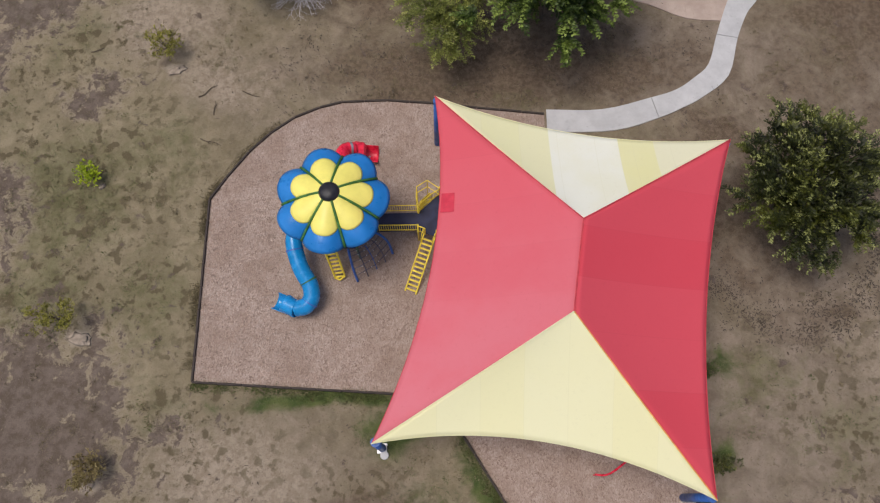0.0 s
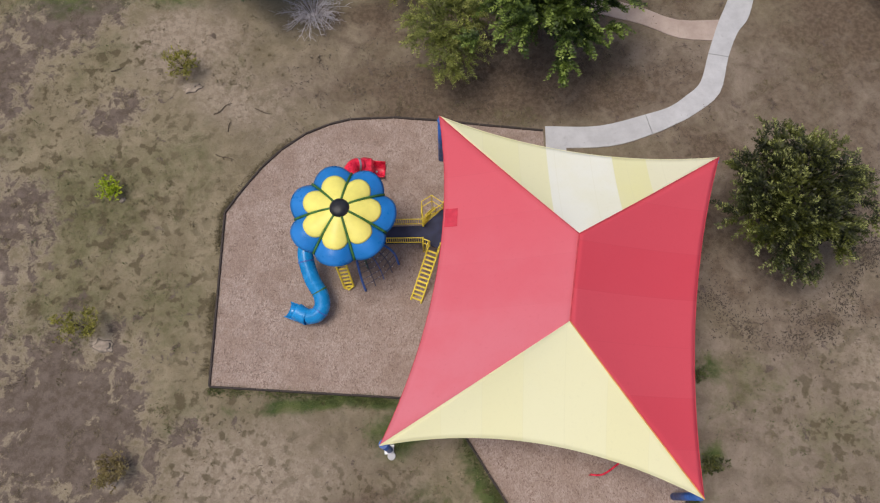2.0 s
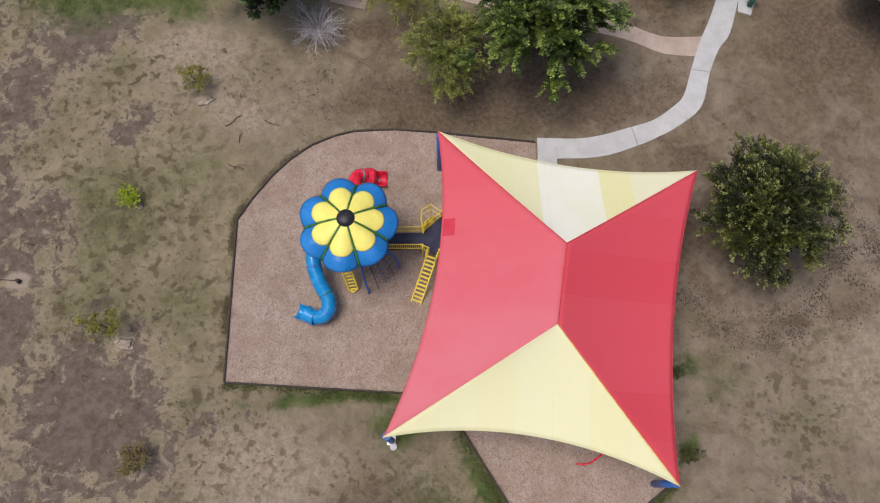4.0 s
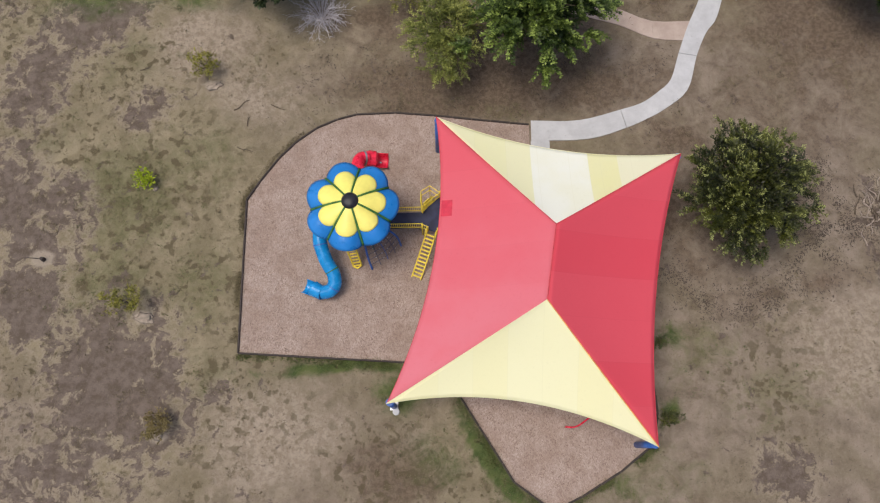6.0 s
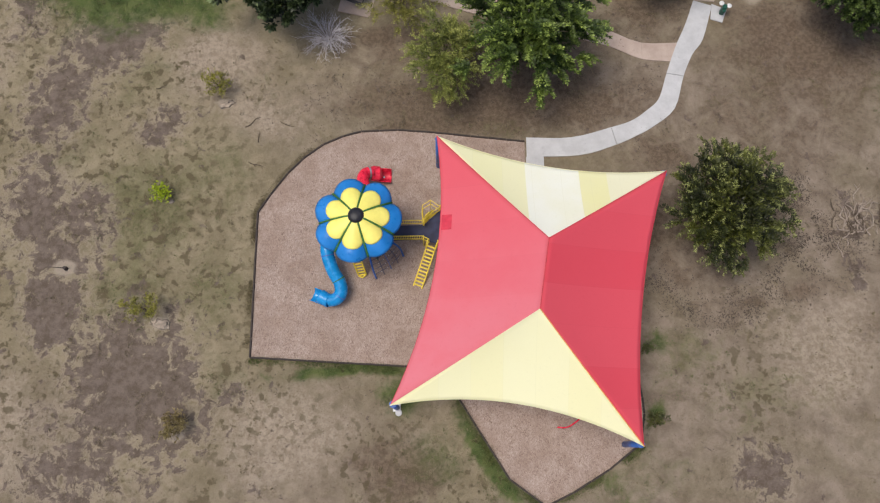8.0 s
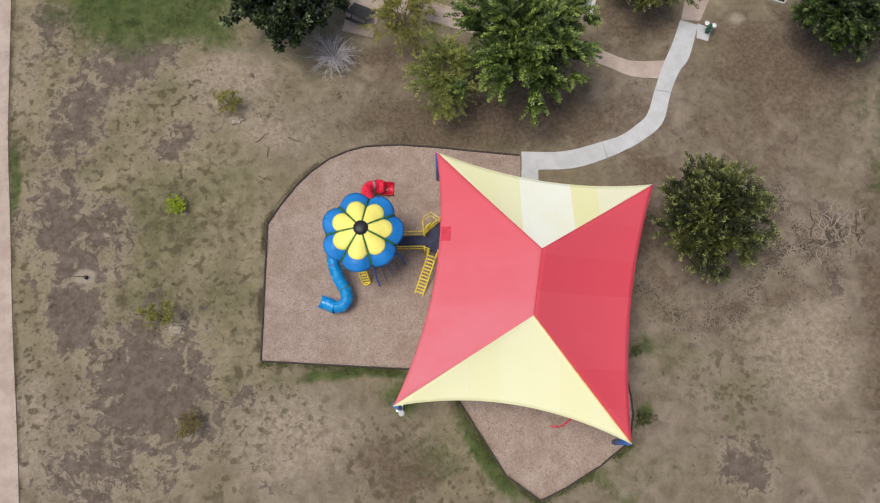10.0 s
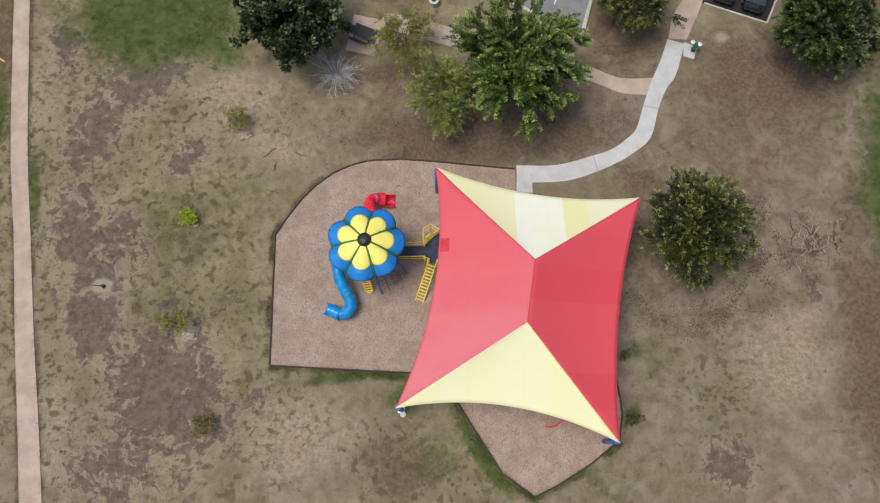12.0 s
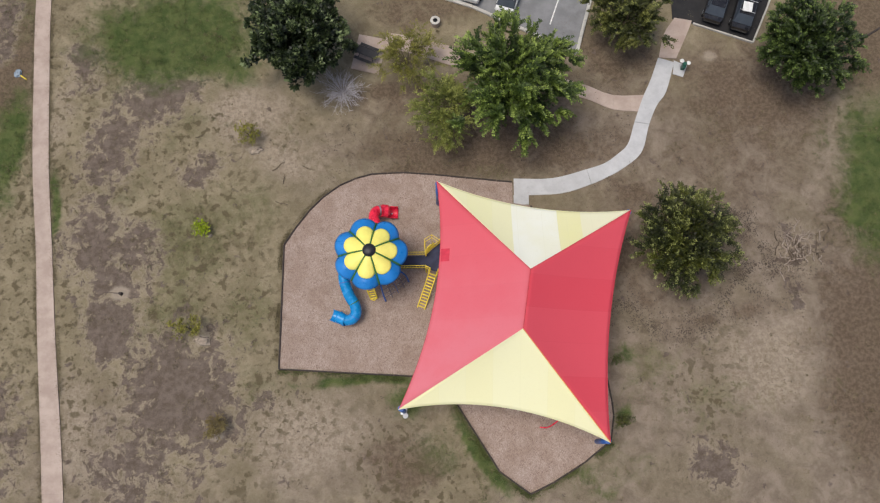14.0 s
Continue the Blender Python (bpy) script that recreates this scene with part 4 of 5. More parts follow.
    for f in (0.25, 0.5, 0.75):
        part("chain", sweep(bmesh.new(), [a.lerp(b, f) + Vector((0.1, -0.12, -0.03)) for a, b in zip(*arcs)][3:], 0.022, 6), STEEL_BLUE if f == 0.5 else CHAIN, root)


build_play()

# red grab bar that shows from under the canopy's south edge
bars = thing("balance_bar", (0, 0, 0), "bent red tubular balance bar over the mulch", "play bar")
line = glide([(7.15, 1.08, 0.78), (7.6, 1.05, 0.82), (8.0, 1.2, 0.84), (8.6, 1.62, 0.84), (9.4, 2.2, 0.84)], 5)
part("bar", sweep(bmesh.new(), line, 0.05, 8), RED, bars, smooth=True)
for p in (line[1], line[-2]):
    part("leg", rod(bmesh.new(), (p.x, p.y, -0.1), p, 0.045, 8), RED, bars)

# ---- trees and shrubs ----


def limbs(rng, base, height, reach, count, r0, lean=(0, 0)):
    """Trunk and limbs as tapered pipes; gives the mesh and the limb lines."""
    bm = bmesh.new()
    fork = Vector((lean[0] * 0.4, lean[1] * 0.4, height * 0.32))
    trunk = glide([(0, 0, -0.2), (lean[0] * 0.15, lean[1] * 0.1, height * 0.15), fork], 5)
    sweep(bm, trunk, lambda s: r0 * (1.25 - 0.5 * s), 9)
    lines = []
    for i in range(count):
        a = 2 * math.pi * (i + rng.uniform(-0.3, 0.3)) / count
        out = reach * rng.uniform(0.5, 0.92)
        up = height * rng.uniform(0.55, 0.95) * (1 - 0.25 * (out / reach))
        end = Vector((lean[0] + out * math.cos(a), lean[1] + out * math.sin(a), up))
        mid = fork.lerp(end, 0.45) + Vector((rng.uniform(-.2, .2), rng.uniform(-.2, .2), height * 0.08))
        line = glide([fork - Vector((0, 0, 0.2)), mid, end], 5)
        sweep(bm, line, lambda s: r0 * 0.5 * (1 - 0.85 * s) + 0.008, 6)
        lines.append(line)
        for j in range(3):
            b = line[rng.randrange(3, 9)]
            d = Vector((rng.uniform(-1, 1), rng.uniform(-1, 1), rng.uniform(0, 0.7))).normalized() * reach * rng.uniform(0.22, 0.42)
            twig = glide([b, b + d * 0.5 + Vector((0, 0, 0.08)), b + d], 3)
            sweep(bm, twig, lambda s: r0 * 0.18 * (1 - 0.8 * s) + 0.005, 5)
            lines.append(twig)
    return bm, lines


def sprays(rng, centres, per, length, width, droop, outward, spread=0.5):
    """Leaf sprays: narrow folded blades in small fans round each centre."""
    verts, faces = [], []
    for c, core in centres:
        axis = (c - core).normalized() * outward + Vector((0, 0, 0.75 - droop)) + Vector((rng.gauss(0, spread), rng.gauss(0, spread), rng.gauss(0, spread * 0.7)))
        axis.normalize()
        side = axis.cross(Vector((0, 0, 1)))
        side = side.normalized() if side.length > 0.05 else Vector((1, 0, 0))
        for i in range(per):
            d = (axis + side * rng.uniform(-1.1, 1.1) + Vector((rng.gauss(0, .35), rng.gauss(0, .35), rng.gauss(0, .35)))).normalized()
            s = length * rng.uniform(0.55, 1.25)
            w = d.cross(Vector((rng.gauss(0, .5), rng.gauss(0, .5), 1))).normalized() * width * rng.uniform(0.6, 1.2)
            o = c + axis * rng.uniform(-0.5, 0.5) * length + side * rng.uniform(-.5, .5) * length
            n = len(verts)
            verts += [o, o + d * s * 0.5 + w, o + d * s, o + d * s * 0.5 - w]
            faces.append((n, n + 1, n + 2, n + 3))
    return verts, faces


def blade(verts, faces, o, d, s, w, leaf_light, lit):
    n = len(verts)
    leaf_light += [lit] * 4
    verts += [o, o + d * s * 0.45 + w, o + d * s, o + d * s * 0.45 - w]
    faces.append((n, n + 1, n + 2, n + 3))


def twig_leaves(rng, verts, faces, leaf_light, o, d, reach, count, length, width, droop):
    """Leaves in two ranks along a twig that starts at o and bends down by droop."""
    side = d.cross(Vector((0, 0, 1)))
    side = side.normalized() if side.length > 0.05 else Vector((1, 0, 0))
    fresh = rng.random()
    for i in range(count):
        t = (i + rng.random()) / count
        p = o + d * reach * t + Vector((0, 0, -droop * reach * t * t)) + Vector((rng.gauss(0, .03), rng.gauss(0, .03), rng.gauss(0, .03)))
        s = (1 if i % 2 else -1) * rng.uniform(0.5, 1.1)
        out = (d * rng.uniform(0.5, 1.0) + side * s + Vector((0, 0, rng.uniform(-0.15, 0.45)))).normalized()
        lift = Vector((rng.gauss(0, .35), rng.gauss(0, .35), 1))
        # last value: painted light, rising to the twig end, different on each twig
        blade(verts, faces, p, out, length * rng.uniform(0.65, 1.25) * (1.15 - 0.5 * t), out.cross(lift).normalized() * width * rng.uniform(0.7, 1.2), leaf_light, (0.25 + 0.75 * t) * (0.25 + 0.75 * fresh))


def rosette_leaves(rng, verts, faces, leaf_light, o, d, reach, count, length, width, droop):
    """A rounded tuft of leaves that face outwards from o."""
    fresh = rng.random()
    for i in range(count):
        out = (d * 0.9 + Vector((rng.gauss(0, .8), rng.gauss(0, .8), rng.gauss(0, .6)))).normalized()
        p = o + out * reach * rng.uniform(0.15, 0.5)
        lift = Vector((rng.gauss(0, .4), rng.gauss(0, .4), 1))
        # painted light: leaves facing outwards get the paler, highlighted colour
        blade(verts, faces, p, out, length * rng.uniform(0.7, 1.2), out.cross(lift).normalized() * width * rng.uniform(0.7, 1.2), leaf_light, max(0, out.dot(d)) * (0.2 + 0.8 * fresh))


def tree(name, at, height, reach, label, leaf, seed, twigs=420, per=26, length=0.2, width=0.05, twig=1.0, droop=0.25, low=0.3, inner=1500, gap=0.0, tuft=twig_leaves, shell=0.62, trunk_r=0.16, ragged=0.3, oval=1.0, fan=5):
    rng = random.Random(seed)
    root = thing(name, (*at, 0), label, "tree", "park trees")
    bm, lines = limbs(rng, at, height, reach * 0.85, 10, trunk_r)
    part("trunk", bm, BARK, root, "grey-brown trunk and limbs", True)
    mid_z = height * (low + (1 - low) * 0.42)
    verts, faces, leaf_light = [], [], []

    def skin(d):
        bulge = 1 + ragged * (noise.noise(d * 1.7 + Vector((seed, 0, 0))) + 0.6 * noise.noise(d * 4.1 + Vector((0, seed, 0))))
        up = (height - mid_z) if d.z > 0 else (mid_z - height * low)
        return Vector((d.x * reach, d.y * reach * oval, d.z * up)) * bulge

    core = Vector((0, 0, mid_z))
    made = 0
    while made < twigs:
        d = Vector((rng.gauss(0, 1), rng.gauss(0, 1), rng.gauss(0.35, 0.8))).normalized()
        if d.z < -0.55:
            continue
        p = core + skin(d) * rng.uniform(shell, 0.86)
        if noise.noise(p * 0.95 + Vector((seed * 3, 0, 0))) + 0.5 * noise.noise(p * 2.3) < gap - 0.25 * rng.random():
            continue
        # one bough: a fan of twigs from about one point
        main = (Vector((d.x, d.y, d.z * 0.55 + 0.12)) + Vector((rng.gauss(0, .25), rng.gauss(0, .25), rng.gauss(0, .2)))).normalized()
        for i in range(fan):
            made += 1
            way = (main + Vector((rng.gauss(0, .5), rng.gauss(0, .5), rng.gauss(0, .3)))).normalized()
            q = p + Vector((rng.gauss(0, .10), rng.gauss(0, .10), rng.gauss(0, .10))) * twig
            tuft(rng, verts, faces, leaf_light, q, way, twig * rng.uniform(0.6, 1.25), per, length, width, droop)
    # inner leaves: the shade inside the crown is painted on as a near-black tone
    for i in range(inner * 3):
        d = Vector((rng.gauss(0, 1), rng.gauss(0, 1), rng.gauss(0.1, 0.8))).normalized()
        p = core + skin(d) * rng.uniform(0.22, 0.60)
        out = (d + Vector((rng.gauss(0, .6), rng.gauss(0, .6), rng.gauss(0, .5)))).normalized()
        blade(verts, faces, p, out, length * 1.25, out.cross(Vector((rng.gauss(0, .5), rng.gauss(0, .5), 1))).normalized() * width * 1.4, leaf_light, 0.12)
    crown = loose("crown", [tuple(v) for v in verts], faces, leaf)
    crown.data.attributes.new("leaf_light", "FLOAT", "POINT").data.foreach_set("value", np.array(leaf_light, np.float32))
    crown.parent = root
    tagged(crown, "crown of many small leaf sprays", kind="stuff")
    return root


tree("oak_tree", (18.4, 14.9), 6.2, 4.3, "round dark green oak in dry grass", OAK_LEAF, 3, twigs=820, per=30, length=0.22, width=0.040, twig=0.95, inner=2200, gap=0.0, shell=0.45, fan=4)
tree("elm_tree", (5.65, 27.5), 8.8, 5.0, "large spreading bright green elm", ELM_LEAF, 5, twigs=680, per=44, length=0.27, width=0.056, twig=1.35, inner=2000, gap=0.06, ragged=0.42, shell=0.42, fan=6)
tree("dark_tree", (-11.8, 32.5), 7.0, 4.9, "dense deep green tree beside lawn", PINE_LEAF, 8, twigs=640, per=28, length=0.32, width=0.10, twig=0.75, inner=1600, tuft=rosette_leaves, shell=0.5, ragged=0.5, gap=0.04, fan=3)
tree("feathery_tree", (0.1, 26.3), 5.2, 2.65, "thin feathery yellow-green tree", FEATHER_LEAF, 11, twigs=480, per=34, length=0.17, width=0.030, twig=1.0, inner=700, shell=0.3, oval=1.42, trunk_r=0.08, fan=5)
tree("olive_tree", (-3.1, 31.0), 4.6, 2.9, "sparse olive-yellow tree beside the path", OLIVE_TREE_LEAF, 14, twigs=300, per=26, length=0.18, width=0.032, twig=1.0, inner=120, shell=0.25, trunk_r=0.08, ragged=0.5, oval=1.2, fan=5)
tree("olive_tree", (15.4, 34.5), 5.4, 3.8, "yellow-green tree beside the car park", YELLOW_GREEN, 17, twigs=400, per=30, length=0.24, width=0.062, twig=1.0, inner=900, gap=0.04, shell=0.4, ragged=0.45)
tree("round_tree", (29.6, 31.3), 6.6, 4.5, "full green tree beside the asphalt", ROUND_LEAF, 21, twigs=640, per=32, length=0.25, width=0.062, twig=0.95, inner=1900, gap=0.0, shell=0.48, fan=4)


def shrub(name, at, height, reach, label, leaf, seed, clumps, per=6, length=0.22, width=0.04):
    rng = random.Random(seed)
    root = thing(name, (*at, 0), label, "shrub", "young shrubs")
    bm, lines = limbs(rng, at, height, reach, 6, 0.035)
    part("stem", bm, BARK, root, "thin brown stems")
    centres = []
    for i in range(clumps):
        line = lines[rng.randrange(len(lines))]
        p = line[rng.randrange(len(line) // 3, len(line))] + Vector((rng.gauss(0, .14), rng.gauss(0, .14), rng.gauss(0, .1)))
        centres.append((p, Vector((0, 0, height * 0.4))))
    verts, faces = sprays(rng, centres, per, length, width, 0.0, 0.8, 0.7)
    crown = loose("crown", [tuple(v) for v in verts], faces, leaf)
    crown.parent = root
    tagged(crown, kind="stuff")


shrub("lime_sapling", (-19.5, 16.85), 1.2, 0.66, "young lime-green sapling in grass", LIME_LEAF, 31, 120, length=0.16, width=0.04)
shrub("yellow_sapling", (-16.3, 25.0), 1.8, 1.35, "thin yellowish sapling in dry grass", OLIVE_LEAF, 32, 260, length=0.15, width=0.028)
shrub("yellow_sapling", (-20.0, 8.7), 1.7, 1.5, "thin yellowish sapling beside pale soil", OLIVE_LEAF, 33, 260, length=0.15, width=0.028)
shrub("dry_shrub", (-17.3, 1.2), 1.3, 1.1, "dry straw-coloured shrub on bare soil", TAN_LEAF, 34, 280, length=0.15, width=0.028)
shrub("weed_clump", (13.35, 6.3), 0.35, 0.5, "dark green weeds beside the canopy", TUFT_GREEN, 35, 60, length=0.15, width=0.03)
shrub("weed_clump", (13.55, 1.6), 0.45, 0.65, "dark green weeds beside the timber edge", OLIVE_GREEN, 36, 100, length=0.15, width=0.03)


def bare_shrub(at, height, reach):
    rng = random.Random(77)
    root = thing("bare_shrub", (*at, 0), "leafless silver-grey shrub in dry grass", "shrub")
    for i in range(64):
        a = rng.uniform(0, 2 * math.pi)
        out = reach * rng.uniform(0.35, 1.0)
        end = Vector((out * math.cos(a), out * math.sin(a), height * rng.uniform(0.3, 1.0) * (1.2 - out / reach * 0.6)))
        line = glide([(0.1 * math.cos(a), 0.1 * math.sin(a), -0.15), end * 0.5 + Vector((0, 0, height * 0.2)), end], 4)
        bm = sweep(bmesh.new(), line, lambda s: 0.02 * (1 - 0.8 * s) + 0.005, 5)
        for j in range(12):
            b = line[rng.randrange(3, 9)]
            d = Vector((rng.gauss(0, 1) + math.cos(a), rng.gauss(0, 1) + math.sin(a), rng.uniform(0, 1))).normalized() * rng.uniform(0.25, 0.65)
            sweep(bm, [b, b + d * 0.5 + Vector((0, 0, 0.04)), b + d], lambda s: 0.009 * (1 - 0.5 * s), 4)
        part("branch", bm, BARE_TWIG, root)


bare_shrub((-8.6, 29.0), 1.7, 2.2)


def mound(name, at, size, seed, label):
    rng = random.Random(seed)
    bm = bmesh.new()
    bmesh.ops.create_icosphere(bm, subdivisions=3, radius=1)
    for v in bm.verts:
        f = 1 + 0.8 * noise.noise(v.co * 1.9 + Vector((seed, 0, 0)))
        v.co = Vector((v.co.x * size[0] * f, v.co.y * size[1] * f, max(v.co.z, -0.3) * size[2]))
    ob = solid(name, bm, STONE, True)
    ob.matrix_world = pose(*at, 0, 0, rng.uniform(0, 180))
    return tagged(ob, label, "stone", "pale stones")


mound("sand_mound", (-15.75, 23.75, -0.03), (0.5, 0.22, 0.05), 1, "low pale mound of soil beside a sapling")
mound("sand_mound", (-18.95, 7.75, -0.03), (0.55, 0.32, 0.05), 2, "low pale mound of soil beside a sapling")
mound("sand_mound", (-17.4, 0.5, -0.03), (0.36, 0.22, 0.05), 3, "low pale mound of soil beside a dry shrub")
mound("pale_stone", (-19.05, 16.35, -0.02), (0.16, 0.12, 0.10), 4, "small pale stone beside the sapling")
stump = thing("tree_stump", (-25.82, 11.55, -0.06), "short dark stump in a ring of bare soil", "stump")
part("wood", rod(bmesh.new(), (0, 0, -0.1), (0.02, 0.0, 0.34), 0.16, 10, 0.11), TIMBER, stump)
part("stub", rod(bmesh.new(), (0.0, 0, 0.2), (-1.2, 0.12, 0.08), 0.035, 6, 0.015), TIMBER, stump)



def brush_pile(at):
    """Cut branches left lying in a loose heap."""
    rng = random.Random(41)
    root = thing("brush_pile", (*at, -0.04), "loose heap of cut weathered branches on bare soil", "brush pile")
    for i in range(44):
        x, y, a = rng.gauss(0, 0.95), rng.gauss(0, 0.85), radians(rng.gauss(75, 28))
        reach, z = rng.uniform(0.5, 1.5), rng.uniform(0.03, 0.16)
        d, side = Vector((math.cos(a), math.sin(a), 0)), Vector((-math.sin(a), math.cos(a), 0))
        o = Vector((x, y, z))
        line = glide([o, o + d * reach * 0.35 + side * rng.gauss(0, .14), o + d * reach * 0.7 + side * rng.gauss(0, .18), o + d * reach + Vector((0, 0, rng.uniform(-.02, .1)))], 3)
        bm = sweep(bmesh.new(), line, lambda s: 0.045 * (1 - 0.75 * s) + 0.008, 5)
        for j in range(3):
            b = line[rng.randrange(2, 8)]
            sweep(bm, [b, b + (d + side * rng.choice((-1, 1)) * 0.8) * rng.uniform(0.15, 0.4)], 0.009, 4)
        part("branch", bm, DEAD_TWIG if rng.random() < 0.6 else BARK, root)


brush_pile((28.1, 14.6))


def fallen_branch(x, y, turn, reach):
    """One thin dead branch with side twigs."""
    rng = random.Random(int(reach * 100 + turn))
    root = thing("fallen_branch", (x, y, -0.03), "thin dead branch lying on dry grass", "branch", "fallen branches", turn=turn)
    line = glide([(0, 0, 0.02), (reach * 0.3, rng.uniform(-.08, .08), 0.05), (reach * 0.7, rng.uniform(-.1, .1), 0.04), (reach, 0, 0.03)], 4)
    limb = part("limb", sweep(bmesh.new(), line, lambda s: 0.030 * (1 - 0.7 * s) + 0.005, 6), BARK, root)
    for i in range(4):
        b = line[rng.randrange(3, 11)]
        part("twig", sweep(bmesh.new(), [b, b + Vector((rng.uniform(.1, .3), rng.choice((-1, 1)) * rng.uniform(.08, .22), 0.02))], 0.010, 4), BARK, limb)


for spot in ((-11.8, 22.4, -20, 1.1), (-14.3, 22.0, 35, 1.3), (-13.9, 19.3, -18, 1.2), (-21.0, 25.0, 20, 0.8), (-13.3, 20.8, 80, 0.7)):
    fallen_branch(*spot)

# ---- fixtures and vehicles along the north side ----


def picnic_table(at, turn):
    root = thing("picnic_table", (*at, 0.0), "dark coated metal picnic table on a slab", "picnic table", turn=turn)
    part("tabletop", box(bmesh.new(), (0, 0, 0.75), (1.95, 0.76, 0.05), bevel=0.02), DARK_TABLE, root)
    for y in (-0.68, 0.68):
        part("bench", box(bmesh.new(), (0, y, 0.45), (1.95, 0.27, 0.045), bevel=0.015), DARK_TABLE, root)
    for x in (-0.65, 0.65):
        bm = bmesh.new()
        rod(bm, (x, -0.72, 0.42), (x, 0.72, 0.42), 0.03)
        for s in (-1, 1):
            rod(bm, (x, s * 0.5, 0.0), (x, s * 0.2, 0.74), 0.03)
        part("leg_frame", bm, DARK_TABLE, root)


picnic_table((-6.55, 32.55), -24)


def trash_can(at):
    root = thing("trash_can", (*at, -0.06), "round grey concrete litter bin with open lid", "trash can")
    part("barrel", sweep(bmesh.new(), [(0, 0, 0), (0.001, 0, 0.55)], 0.40, 20, wall=0.06), PINK_PATH, root, smooth=False)
    part("lid", sweep(bmesh.new(), [(0, 0, 0.54), (0.0005, 0, 0.62)], 0.43, 20, wall=0.22), KERB, root)
    part("liner", rod(bmesh.new(), (0, 0, 0.1), (0, 0, 0.35), 0.33, 16), BLACK, root)


trash_can((-0.7, 35.75))


def drinking_fountain(at, turn):
    root = thing("drinking_fountain", (*at, 0.02), "dark green drinking fountain with two white bowls", "drinking fountain", turn=turn)
    bm = box(bmesh.new(), (0, 0, 0.45), (0.32, 0.36, 0.9), bevel=0.04)
    box(bm, (0, -0.24, 0.72), (0.22, 0.34, 0.16), bevel=0.04)
    part("pedestal", bm, DARK_GREEN, root)
    for x, z in ((-0.30, 0.95), (0.30, 0.82)):
        bm = bmesh.new()
        bmesh.ops.create_uvsphere(bm, u_segments=18, v_segments=10, radius=0.19, matrix=Matrix.Translation((x, 0.14, z)) @ Matrix.Diagonal((1, 1, 0.45, 1)))
        bowl = part("bowl", bm, WHITE, root, "white enamel bowl", True)
        part("spout", rod(bmesh.new(), (x, 0.22, z + 0.05), (x, 0.18, z + 0.14), 0.02, 8), STEEL, bowl)
        part("arm", rod(bmesh.new(), (0, 0.05, z - 0.08), (x, 0.14, z - 0.05), 0.05, 8), DARK_GREEN, root)


drinking_fountain((20.62, 31.22), -12)


def car(name, at, turn, paint_mat, label, tall=0.0):
    root = thing(name, (*at, 0.0), label, "car", "parked cars", turn=turn)
    bm = bmesh.new()
    # sections along the length: x, half width, sill height, shoulder height
    rows = []
    for x, w, lo, hi in ((-2.3, 0.70, 0.45, 0.78), (-2.15, 0.84, 0.32, 0.92), (-1.4, 0.90, 0.25, 0.98), (0.0, 0.91, 0.25, 0.98), (1.0, 0.90, 0.25, 0.96), (1.9, 0.84, 0.28, 0.84), (2.3, 0.66, 0.42, 0.68)):
        hi += tall * 0.4
        rows.append([bm.verts.new(p) for p in ((x, -w * 0.92, lo), (x, -w, (lo + hi) / 2), (x, -w * 0.94, hi), (x, -w * 0.5, hi + 0.035), (x, w * 0.5, hi + 0.035), (x, w * 0.94, hi), (x, w, (lo + hi) / 2), (x, w * 0.92, lo))])
    for a, b in zip(rows, rows[1:]):
        for i in range(8):
            bm.faces.new((a[i], a[(i + 1) % 8], b[(i + 1) % 8], b[i]))
    bm.faces.new(rows[0])
    bm.faces.new(rows[-1])
    body = part("body", bm, paint_mat, root, smooth=False)
    bm = bmesh.new()
    hi, top = 0.99 + tall * 0.4, 1.46 + tall
    rows = []
    for x, w, z in ((-1.95, 0.78, hi), (-1.45, 0.66, top - 0.02), (-0.6, 0.66, top), (0.25, 0.64, top - 0.04), (1.05, 0.78, hi - 0.02)):
        rows.append([bm.verts.new(p) for p in ((x, -w, z), (x, w, z))])
    low = [[bm.verts.new((x, s * 0.82, hi - 0.05)) for s in (-1, 1)] for x in (-1.95, -1.45, -0.6, 0.25, 1.05)]
    for (a, b), (la, lb) in zip(zip(rows, rows[1:]), zip(low, low[1:])):
        bm.faces.new((a[0], a[1], b[1], b[0]))
        bm.faces.new((a[0], b[0], lb[0], la[0]))
        bm.faces.new((a[1], la[1], lb[1], b[1]))
    part("cabin_glass", bm, CAR_GLASS, root, "dark tinted windows")
    part("roof", box(bmesh.new(), (-0.6, 0, top + 0.012), (1.62, 1.24, 0.05), bevel=0.02), paint_mat, root)
    for x in (-1.42, 1.38):
        for y in (-0.80, 0.80):
            wheel = part("wheel", rod(bmesh.new(), (x, y - 0.11, 0.33), (x, y + 0.11, 0.33), 0.33, 20), RUBBER, root)
            part("rim", rod(bmesh.new(), (x, y - 0.118, 0.33), (x, y + 0.118, 0.33), 0.2, 14), STEEL, wheel)
    for y in (-0.62, 0.62):
        part("headlight", box(bmesh.new(), (2.12, y, 0.72 + tall * 0.4), (0.26, 0.3, 0.12), bevel=0.03), WHITE, root, "clear headlight")
        part("mirror", box(bmesh.new(), (0.75, y * 1.6, 1.02 + tall * 0.4), (0.14, 0.2, 0.12), bevel=0.03), paint_mat, root)
    return root


car("parked_car", (24.15, 37.55), 69.6, CAR_BLACK, "black parked car with its tail to the kerb", 0.2)
racked = car("parked_car", (26.45, 36.7), 69.6, CAR_BLACK, "black parked car with a white roof load", 0.25)
for x in (-1.1, 0.0):
    part("roof_bar", rod(bmesh.new(), (x, -0.66, 1.80), (x, 0.66, 1.80), 0.025, 6), STEEL, racked)
